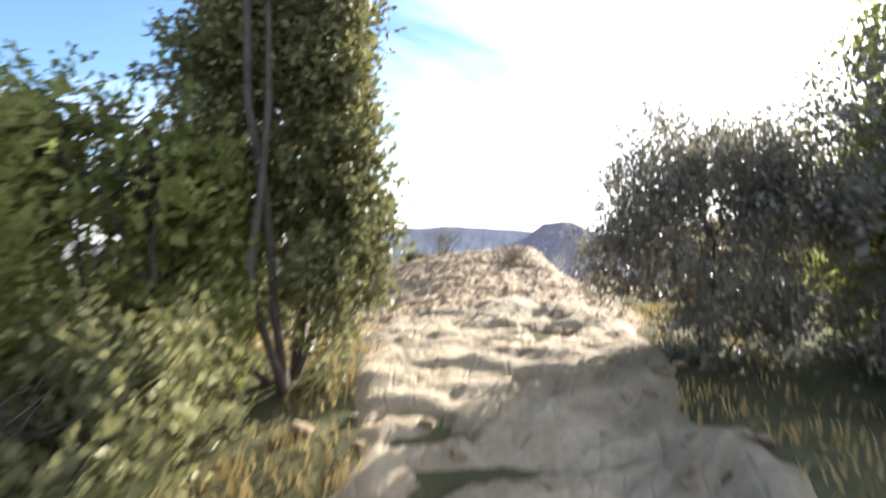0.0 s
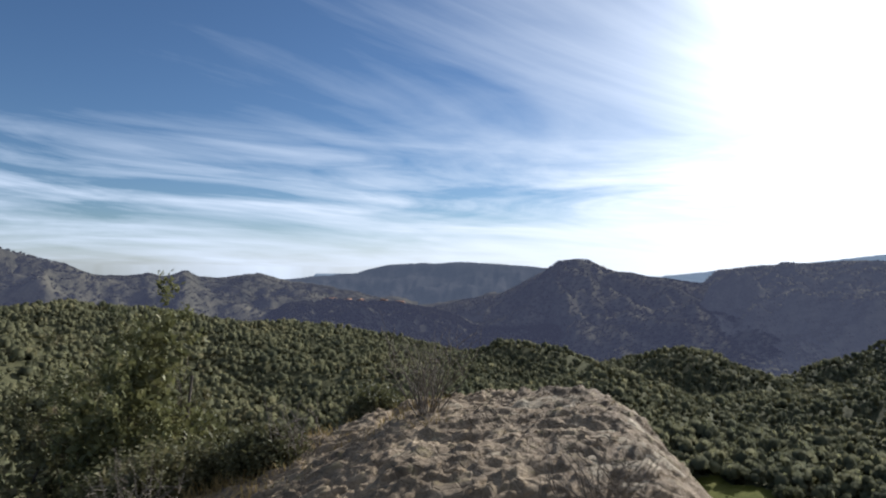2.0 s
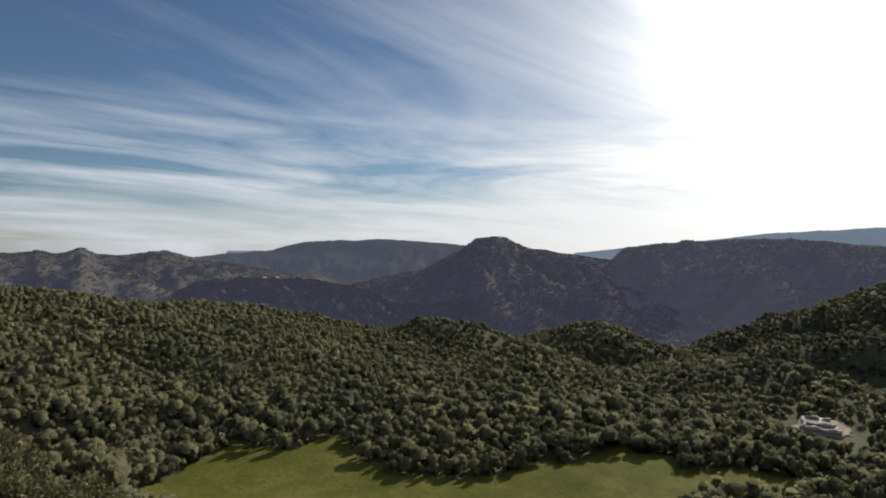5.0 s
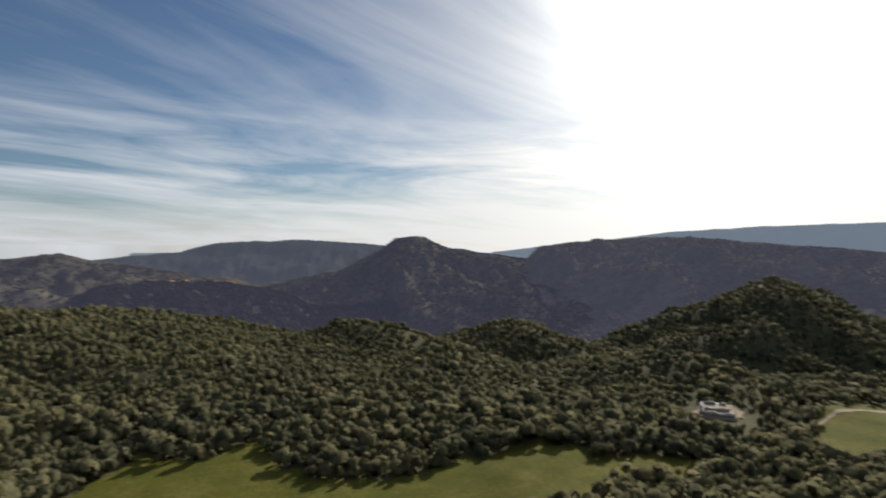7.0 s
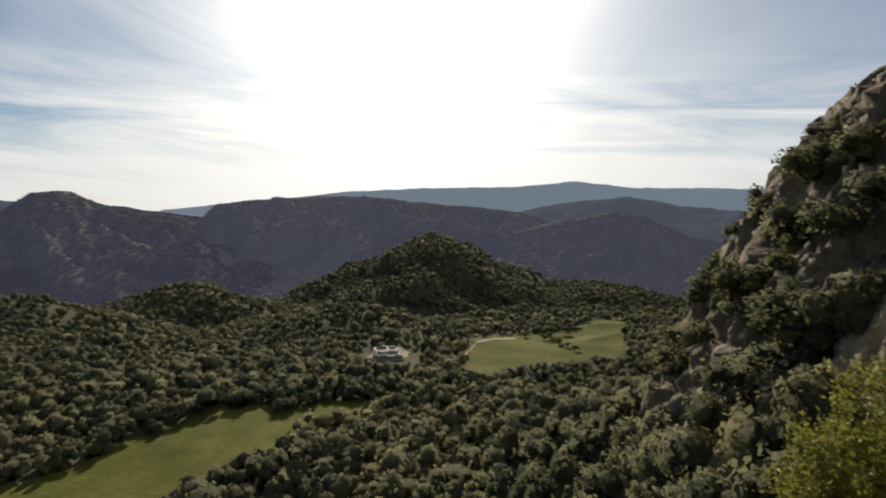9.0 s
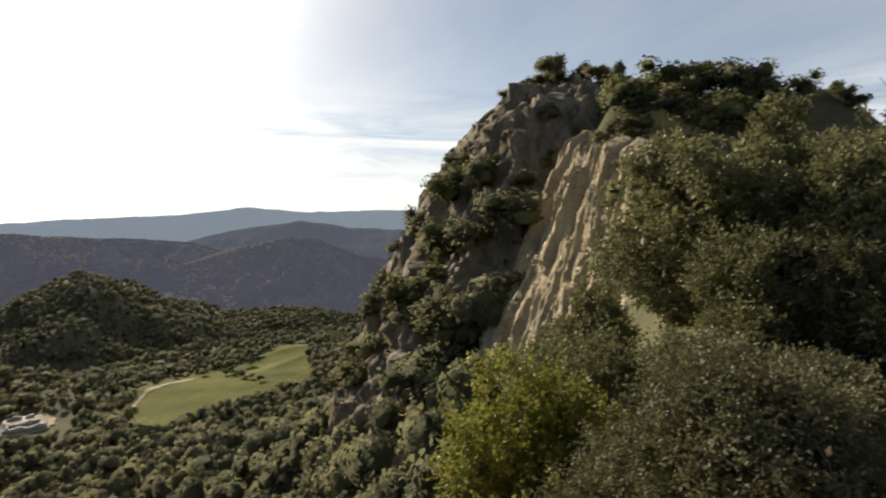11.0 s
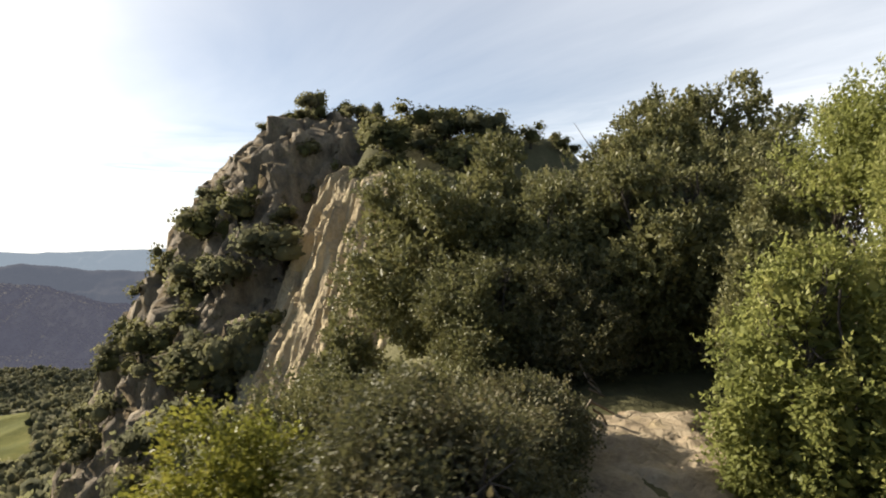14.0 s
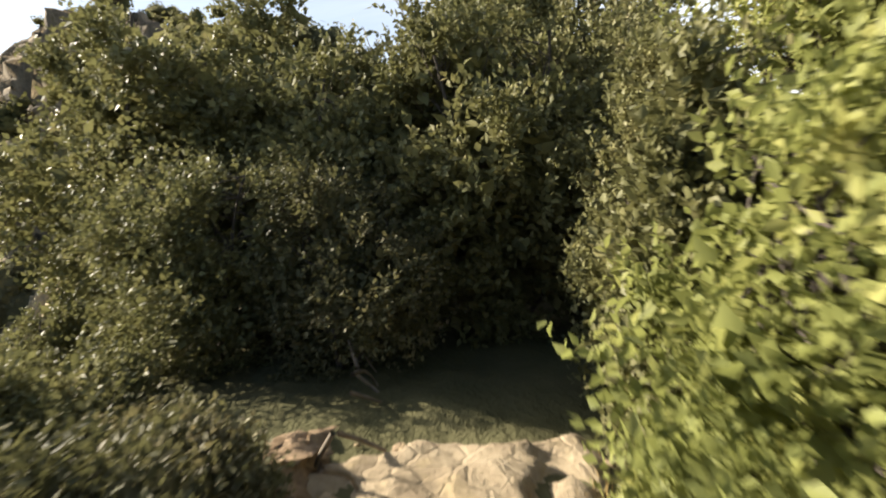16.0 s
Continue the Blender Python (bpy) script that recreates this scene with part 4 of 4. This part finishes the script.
bush("tree", 13.9, -7.4, 3.2, 6.2, 21, M_OAK, "tall dark evergreen oak behind the trail", "tree", 950, 9, 8, 0.09, 0.5, skirt=0.0)
bush("tree", 17.5, -5.0, 2.6, 5.0, 22, M_OAK, "dark evergreen oak shading the trail", "tree", 420, 9, 8, 0.085, 0.35, skirt=0.0)
bush("tree", 11.2, -6.9, 1.8, 4.2, 27, M_OAK, "evergreen oak with its crown arching over the trail", "tree", 420, 9, 8, 0.082, 0.3, skirt=0.15)
bush("shrub", 9.0, -1.2, 0.9, 1.0, 28, M_OAK, "dull green shrub along the rim", tufts=320, length=0.045, skirt=-0.2)
bush("shrub", 10.6, -2.2, 1.3, 2.3, 29, M_OAK, "dark evergreen shrub along the rim", tufts=320, length=0.05, skirt=-0.2)
bush("shrub", 9.3, 0.3, 1.5, 3.6, 30, M_OAK, "dark evergreen shrub below the rim", tufts=300, length=0.055, skirt=-0.1)
bush("shrub", 5.5, -5.95, 1.15, 3.9, 23, M_BRIGHT, "tall bright green shrub beside the trail", tufts=680, sprays=10, length=0.05, skirt=-0.2)
bush("shrub", 7.95, -5.5, 0.75, 2.8, 57, M_OAK, "tall dark green shrub beside the trail", tufts=420, sprays=10, length=0.05, skirt=-0.2)
bush("shrub", 5.45, -4.1, 0.8, 2.3, 58, M_BRIGHT, "bright green shrub growing to the trail's edge", tufts=420, sprays=10, length=0.045, skirt=-0.3)
bush("shrub", 6.3, -4.4, 0.42, 2.2, 91, M_OAK, "slim dull green shrub growing to the trail's edge", tufts=260, sprays=9, length=0.05, skirt=-0.2)
bush("shrub", 4.6, -4.8, 0.75, 1.9, 92, M_BRIGHT, "bright green shrub lit by the sun", tufts=380, sprays=9, length=0.048, skirt=-0.2)
bush("shrub", 5.5, -1.7, 0.6, 0.75, 59, M_MAQUIS, "low dull brownish shrub at the rim", tufts=240, length=0.036, skirt=-0.2)
bush("shrub", 7.0, -5.3, 0.8, 1.7, 56, M_BRIGHT, "bright green shrub beside the trail", tufts=420, sprays=10, length=0.045, skirt=-0.3)
bush("tree", 7.6, -6.7, 1.5, 3.9, 54, M_BRIGHT, "slim sunlit tree with a high green crown", "tree", 300, 9, 8, 0.05, 0.4, skirt=0.58)
bush("shrub", 3.9, -5.6, 1.35, 3.5, 24, M_BRIGHT, "tall yellow-green shrub lit by the sun", tufts=500, sprays=9, length=0.05, skirt=-0.25)
bush("tree", 11.0, -7.0, 1.7, 4.2, 25, M_OAK, "evergreen oak behind the bright shrubs", "tree", 360, 9, 8, 0.065, skirt=0.0)
bush("tree", 19.5, -1.6, 2.4, 4.4, 26, M_OAK, "evergreen oak on the ridge", "tree", 380, 8, 8, 0.085, 0.5, skirt=0.0)

# the wooded flank beside the lookout: its crowns step down towards the valley
for k, (a_, d_, wide_) in enumerate([(48, 8.5, 1.5), (49, 12, 2.2), (44, 15, 2.2), (39.5, 16, 1.9), (35.5, 17, 1.9), (32.5, 21, 2.2), (29.5, 20, 1.7), (36.5, 25, 2.6), (42, 22, 2.7), (27, 24, 1.8)]):
    p = spot(a_, np.interp(a_, [26, 28, 32, 36, 40, 44, 50], [-21, -20, -16, -12, -8.5, -6.0, -5.0]), d_)
    bush("tree", p[0], p[1], wide_, float(np.clip(p[2] - height(p[0], p[1]), 2.2, 11.0)), 40 + k, (M_OAK, M_MAQUIS, M_OAK)[k % 3],
         "dull green tree on the slope below the lookout", "tree", 240, 8, 7, 0.085 + 0.002 * d_, 0.4, skirt=-0.05)
for k, (px, py, wide_, tall_) in enumerate([(-1.75, -0.2, 0.35, 0.3), (-2.5, -0.5, 0.55, 0.6), (-1.05, 0.75, 0.35, 0.4), (-3.0, -1.6, 0.6, 0.7)]):
    bush("shrub", px, py, wide_, tall_, 80 + k, M_MAQUIS, "low dull brown scrub at the rock's rim", tufts=150, length=0.032, skirt=-0.1)
# evergreens at the foot of the slab
for k, (a_, e_, d_, wide_) in enumerate([(-84.5, -5.0, 19, 2.0), (-81.0, -9.0, 17, 1.7)]):
    p = spot(a_, e_, d_)
    bush("tree", p[0], p[1], wide_, float(np.clip(p[2] - height(p[0], p[1]), 2.2, 9.0)), 95 + k, M_OAK, "dull evergreen tree at the foot of the rock slab", "tree", 320, 8, 7, 0.11, 0.4, skirt=-0.05)
bush("tree", 11.2, -3.9, 1.6, 3.6, 55, M_OAK, "dark evergreen oak above the trail's end", "tree", 420, 9, 8, 0.082, 0.3, skirt=0.0)
bush("tree", 10.3, -5.0, 1.55, 3.9, 50, M_OAK, "dark evergreen oak closing the end of the trail", "tree", 420, 9, 8, 0.08, 0.3, skirt=-0.2)
bush("shrub", 9.9, -6.7, 1.3, 3.2, 51, M_OAK, "dark evergreen shrub beside the trail's end", tufts=300, length=0.055, skirt=-0.2)
bush("shrub", 9.7, -3.4, 1.0, 1.9, 52, M_MAQUIS, "dull brown-green shrub beside the trail's end", tufts=280, length=0.045, skirt=-0.2)
bush("shrub", 7.1, -2.2, 0.55, 0.7, 53, M_MAQUIS, "dusty grey-brown shrub beside the trail", tufts=260, length=0.036, skirt=-0.2)

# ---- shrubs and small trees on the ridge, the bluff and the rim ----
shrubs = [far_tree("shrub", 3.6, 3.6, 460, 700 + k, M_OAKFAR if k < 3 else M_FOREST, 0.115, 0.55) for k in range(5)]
for k in shrubs:
    tagged(k, "rounded dark green evergreen shrub rooted in rock", "shrub", "shrubs of the cliff")
g = np.random.default_rng(9)
places = []


def surface(px, py):
    return float(max(bluff_height(np.array(px), np.array(py)) if 30 < px < 104 else -99, height(np.array(px), np.array(py)) - 0.0))


# crest of the bluff
for k in range(26):
    p = spot(g.uniform(-93, -78), 0, g.uniform(68, 79))
    places.append((p[0], p[1], g.uniform(0.45, 0.85)))
# ledges of the bluff's face
for k in range(520):
    px, py = g.uniform(40, 78), g.uniform(-12, 44)
    if smooth_noise(px / 7, py / 7, 0, 5) > -0.15 and len(places) < 125 and (px > 60 or py < 14 or (px > 47 and g.random() < 0.6)):
        places.append((px, py, g.uniform(0.28, 0.68)))
# the wooded foot of the face
for k in range(44):
    places.append((g.uniform(42, 64), g.uniform(17, 42), g.uniform(0.6, 1.15)))
# the crest's hill side
for k in range(24):
    p = spot(g.uniform(-106, -86), 0, g.uniform(48, 76))
    places.append((p[0], p[1], g.uniform(0.35, 0.6)))
# gully between bluff and slab
for k in range(26):
    places.append((g.uniform(36, 56), g.uniform(9, 20), g.uniform(0.7, 1.35)))
# the ridge behind the oaks, up to the slab's top
for k in range(46):
    px = g.uniform(21, 62)
    places.append((px, -2.5 + (px - 16) * 0.07 + g.uniform(-8, 2.0), g.uniform(0.6, 1.1)))
# the slope left of the lookout
for az_, d_, sc in [(26, 24, 1.3), (31, 34, 2.0), (40, 30, 2.0)]:
    places.append((-np.sin(np.radians(az_)) * d_, np.cos(np.radians(az_)) * d_ - 0.5, sc))
# bushes left standing in the meadow and the hay field
for az_, d_, sc in [(-24.3, 166, 1.3), (-23.6, 164, 0.8), (-49.5, 262, 1.0), (-50.2, 256, 0.8), (-50.9, 250, 1.1), (-51.6, 246, 0.8), (-52.4, 240, 1.0), (-47.6, 268, 0.9)]:
    places.append((-np.sin(np.radians(az_)) * d_, np.cos(np.radians(az_)) * d_ - 0.5, sc))
conifer = far_tree("conifer", 4.6, 1.9, 420, 777, M_OAKFAR, 0.13)
p = spot(-87.6, 0, 72)
conifer.location = (p[0], p[1], surface(p[0], p[1]) - 0.2)
tagged(conifer, "small narrow dark conifer on the bluff's crest", "tree")
for n_th, (px, py, sc) in enumerate(places):
    m = pose(px, py, surface(px, py) - 0.2, 0, 0, g.uniform(0, 360)) @ Matrix.Diagonal((sc * g.uniform(0.85, 1.2), sc, sc * g.uniform(0.85, 1.25), 1))
    if n_th < 5:
        shrubs[n_th].matrix_basis = m
    else:
        t = copy_thing(shrubs[n_th % 5], Matrix.Identity(4))
        t.matrix_basis = m


# ---- the ruin in the valley ----
def box_mesh(name, lx, ly, lz, seed=0, wear=0.0):
    """A wall or block, its foot at z 0, its top edge broken where worn."""
    g_ = np.random.default_rng(seed)
    nx = max(2, int(lx / 0.8) + 1)
    xs_ = np.linspace(-lx / 2, lx / 2, nx)
    top_ = lz - wear * g_.random(nx)
    vv = []
    for xx, tt in zip(xs_, top_):
        vv += [(xx, -ly / 2, 0), (xx, ly / 2, 0), (xx, ly / 2, tt), (xx, -ly / 2, tt)]
    ff = [(0, 1, 2, 3)]
    for a_ in range(nx - 1):
        b_ = a_ * 4
        for e in range(4):
            ff.append((b_ + e, b_ + 4 + e, b_ + 4 + (e + 1) % 4, b_ + (e + 1) % 4))
    b_ = (nx - 1) * 4
    ff.append((b_ + 3, b_ + 2, b_ + 1, b_))
    return mesh_of(name, np.array(vv), [np.array(ff)])


def ruin(place, turn):
    z = float(height(np.array(place[0]), np.array(place[1])))
    root = new("ruined_house")
    root.matrix_basis = pose(place[0], place[1], z + 1.2, 0, 0, turn) @ Matrix.Diagonal((1.3, 1.3, 1.2, 1))
    slab_ = part("floor_slab", box_mesh("floor_slab", 15, 10, 3.0, 1, 0.1), M_PALE, root, "bare pale earth platform")
    slab_.location = (0, 0, -2.9)
    for k, (px, py, ln, rz, hh_) in enumerate([(-6.5, 0, 9, 90, 2.6), (-3.5, 3.6, 6.5, 0, 3.0), (-0.6, 0.2, 7, 90, 2.3), (-3.6, -3.4, 5.5, 0, 1.4), (3.2, 4.2, 6, 0, 1.9), (6.6, 1.2, 6.5, 90, 1.6), (3.0, 0.2, 6.4, 0, 1.2)]):
        wl = part("wall", box_mesh("wall", ln, 0.7, hh_ * 0.55, 30 + k, hh_ * 0.3), M_WALL, root)
        wl.matrix_basis = pose(px, py, 0.1, 0, 0, rz)
    return tagged(root, "roofless ruined house with pale broken masonry walls", "ruin")


ruin(RUIN, 55)
patch("clearing", lambda x, y: np.hypot(x - RUIN[0], y - RUIN[1]) < 8 + 3 * layered(x / 4, y / 4, 0, 3, 14), M_PALE, (RUIN[0] - 18, RUIN[1] - 18, RUIN[0] + 18, RUIN[1] + 18), 0.8, 0.45,
      "bare pale clearing round the ruined house", "clearing")


def far_house(px, py, z, wide_, turn, seed):
    root = new("house")
    root.matrix_basis = pose(px, py, z - 0.3, 0, 0, turn)
    part("wall", box_mesh("wall", wide_, wide_ * 0.6, 7.0, seed), M_WALL, root)
    a_, b_ = wide_ / 2 + 0.4, wide_ * 0.3 + 0.5
    rv = np.array([(-a_, -b_, 6.9), (a_, -b_, 6.9), (a_, b_, 6.9), (-a_, b_, 6.9), (-a_, 0, 9.2), (a_, 0, 9.2)])
    part("roof", mesh_of("roof", rv, [np.array([(0, 1, 5, 4), (2, 3, 4, 5), (3, 2, 1, 0)]), np.array([(0, 4, 3), (1, 2, 5)])]), M_ROOF, root, "clay tiled gable roof")
    return tagged(root, "small far farmhouse with pale walls among woods", "house", "houses across the valley")


for k, (a_, d_, e_, w_) in enumerate([(17.5, 876, -3.5, 16), (15.8, 872, -3.6, 12), (14.6, 870, -3.6, 18), (12.4, 872, -3.6, 13), (10.9, 870, -3.75, 15)]):
    p = spot(a_, e_, d_)
    far_house(p[0], p[1], p[2], w_, 20 + 37 * k, 60 + k)

# ---- the earth bank beside the trail's end ----
xs, us = np.linspace(6.9, 8.5, 90), np.linspace(0, 1, 40)
gx, gu = np.meshgrid(xs, us, indexing="ij")
line = np.interp(gx, [6.9, 8.2, 9.4, 10.2], [-2.75, -3.05, -4.4, -5.6])
tall_ = 0.30 * step(gx, 6.9, 7.5) * (1 - step(gx, 8.0, 8.5)) * (0.8 + 0.25 * layered(gx * 2, 0.3, 0, 3, 15))
gy = line + 0.9 * gu ** 2 + 0.16 * layered(gx * 2.5, gu * 3, 0, 4, 16) + 0.10 * facets(gx, gu, 0.16, 0.25, 19) - 0.1
gz = height(gx, gy) - 0.1 + tall_ * step(gu, 0.0, 0.45) - 0.3 * step(gu, 0.6, 1.0) + 0.08 * facets(gx, gu, 0.22, 0.2, 17) + 0.02 * layered(gx * 9, gu * 9, 0, 3, 18)
v = np.stack([gx, gy, gz], -1).reshape(-1, 3)
bank = part("earth_bank", mesh_of("earth_bank", v, [grid_faces(len(xs), len(us))]), M_EARTH)
tagged(bank, "worn brown earth bank with bare roots beside the trail", "bank", kind="structure")
g = np.random.default_rng(12)
roots = new("root")
roots.location = (7.9, -3.0, 0.12)
for k in range(7):
    a_ = g.uniform(-0.8, 1.2)
    tv, tf = limb((a_, -0.1 - 0.25 * a_, g.uniform(0.0, 0.15)), (a_ + g.normal() * 0.3, -0.35 - 0.3 * a_, -0.25), 0.018, 0.006, g, 0.25, 7)
    part("root_strand", mesh_of("root_strand", tv, [tf], True), M_TWIG, roots)
tagged(roots, "bare grey tree roots hanging from the earth bank", "root")

# ---- dry grass, twigs and stones near the trail ----
def blades(x, y, n, tall, seed, spread=0.07):
    """Grass blades in tufts at the places given: corners and triangles."""
    g_ = np.random.default_rng(seed)
    px, py = np.repeat(x, n) + g_.normal(size=len(x) * n) * spread, np.repeat(y, n) + g_.normal(size=len(x) * n) * spread
    pz = height(px, py)
    m = len(px)
    a_ = g_.uniform(0, 6.28, m)
    h_ = tall * g_.uniform(0.4, 1.2, m)
    bend = g_.normal(size=(m, 2)) * 0.35 * h_[:, None]
    wd = 0.004 + 0.003 * g_.random(m)
    b0 = np.stack([px - np.cos(a_) * wd, py - np.sin(a_) * wd, pz - 0.02], -1)
    b1 = np.stack([px + np.cos(a_) * wd, py + np.sin(a_) * wd, pz - 0.02], -1)
    m0 = np.stack([px + bend[:, 0] * 0.35 - np.cos(a_) * wd * 0.7, py + bend[:, 1] * 0.35 - np.sin(a_) * wd * 0.7, pz + h_ * 0.6], -1)
    m1 = np.stack([px + bend[:, 0] * 0.35 + np.cos(a_) * wd * 0.7, py + bend[:, 1] * 0.35 + np.sin(a_) * wd * 0.7, pz + h_ * 0.6], -1)
    tp = np.stack([px + bend[:, 0], py + bend[:, 1], pz + h_], -1)
    vv = np.stack([b0, b1, m1, m0, tp], 1).reshape(-1, 3)
    i5 = np.arange(m)[:, None] * 5
    return vv, [i5 + np.array([[0, 1, 2, 3]]), i5 + np.array([[3, 2, 4]])]


g = np.random.default_rng(31)
tx, ty = g.uniform(-2.4, 9.0, 9000), g.uniform(-11.5, 0.3, 9000)
dp = trail_depth(tx, ty)
near_trail = (dp < -0.02) & (dp > -1.1) & (beyond_edge(tx, ty) < -0.05) & (g.random(9000) < np.exp(dp * 1.6)) & ~((ty > -4.2) & (tx < 1.3)) & (tx < 7.3) & ~((ty < -4.5) & (tx > 0.6) & (tx < 3) & (g.random(9000) < 0.75))
tx, ty = tx[near_trail], ty[near_trail]
v, f = blades(tx, ty, 14, 0.09, 32)
part("dry_grass", mesh_of("dry_grass", v, f), M_DRYGRASS)
tagged(bpy.data.objects["dry_grass"], "dry straw-coloured grass along the trail", "grass", kind="stuff")


gx_, gy_ = g.uniform(-3.0, 0.2, 900), g.uniform(-4.6, 0.9, 900)
rim = beyond_edge(gx_, gy_)
on_rim = (rim > -0.9) & (rim < 0.7) & (gx_ < -0.5 - 0.25 * gy_ * (gy_ < 0)) & (g.random(900) < 0.8)
v, f = blades(gx_[on_rim], gy_[on_rim], 12, 0.16, 33, 0.09)
tagged(part("rim_grass", mesh_of("rim_grass", v, f), M_DRYGRASS), "dry straw-coloured grass along the rock's rim", "grass", kind="stuff")


def bare_twigs(x, y, tall, wide_, n, seed, label, thick=0.006):
    """A leafless shrub of thin forking twigs."""
    g_ = np.random.default_rng(seed)
    z = float(height(np.array(x), np.array(y)))
    root = new("bare_shrub")
    root.location = (x, y, z)
    for k in range(n):
        a_ = g_.uniform(0, 6.28)
        tip = np.array([np.cos(a_) * wide_ * g_.uniform(0.2, 1), np.sin(a_) * wide_ * g_.uniform(0.2, 1), tall * g_.uniform(0.6, 1.1)])
        bits = [limb((0, 0, -0.05), tip, thick, thick * 0.25, g_, 0.10, 6)]
        for _ in range(5):
            u_ = g_.uniform(0.3, 0.85)
            b_ = tip * u_
            bits.append(limb(b_, b_ + (g_.normal(size=3) * 0.13 + np.array([0, 0, 0.16])) * tall, thick * 0.5, thick * 0.15, g_, 0.1, 4))
        tv, tf = joined(bits)
        part("twig", mesh_of("twig", tv, [tf], True), M_TWIG, root)
    return tagged(root, label, "shrub")


bare_twigs(-0.55, 0.1, 0.72, 0.5, 30, 71, "leafless grey-brown twiggy shrub on the rock")
bare_twigs(-1.5, -0.3, 0.5, 0.35, 12, 72, "thin dry twiggy shrub at the rock's rim")
bare_twigs(-2.2, -1.2, 0.6, 0.4, 12, 73, "dry leafless shrub at the rock's rim")
bare_twigs(0.62, -1.6, 0.42, 0.35, 30, 74, "low brown dry shrub growing in a rock crack")


bare_twigs(13.4, -5.0, 4.2, 0.8, 7, 75, "dead grey leafless sapling among the oaks", 0.022)


def stone_mesh(seed):
    g_ = np.random.default_rng(seed)
    bm = bmesh.new()
    bmesh.ops.create_icosphere(bm, subdivisions=1, radius=1)
    for vt in bm.verts:
        vt.co *= g_.uniform(0.7, 1.15)
        vt.co.z *= 0.6
    me = bpy.data.meshes.new("stone")
    bm.to_mesh(me)
    bm.free()
    me.materials.append(M_ROCK)
    return me


stones = [stone_mesh(k) for k in range(6)]
g = np.random.default_rng(77)
made = 0
while made < 190:
    px, py = (g.uniform(-1.2, 9.0), g.uniform(-11, -0.4)) if made < 110 else (g.uniform(-0.4, 1.6), g.uniform(-10.0, -6.0))
    dp = float(trail_depth(np.array(px), np.array(py)))
    if dp < -0.4 or float(beyond_edge(np.array(px), np.array(py))) > -0.15:
        continue
    st = new("stone", stones[made % 6])
    sc = g.uniform(0.02, 0.065)
    st.matrix_basis = pose(px, py, float(height(np.array(px), np.array(py))) + 0.02 + sc * 0.2, g.uniform(-20, 20), g.uniform(-20, 20), g.uniform(0, 360)) @ Matrix.Diagonal((sc, sc * 1.3, sc, 1))
    tagged(st, "small angular loose stone on the dusty trail", "stone", "loose stones of the trail")
    made += 1
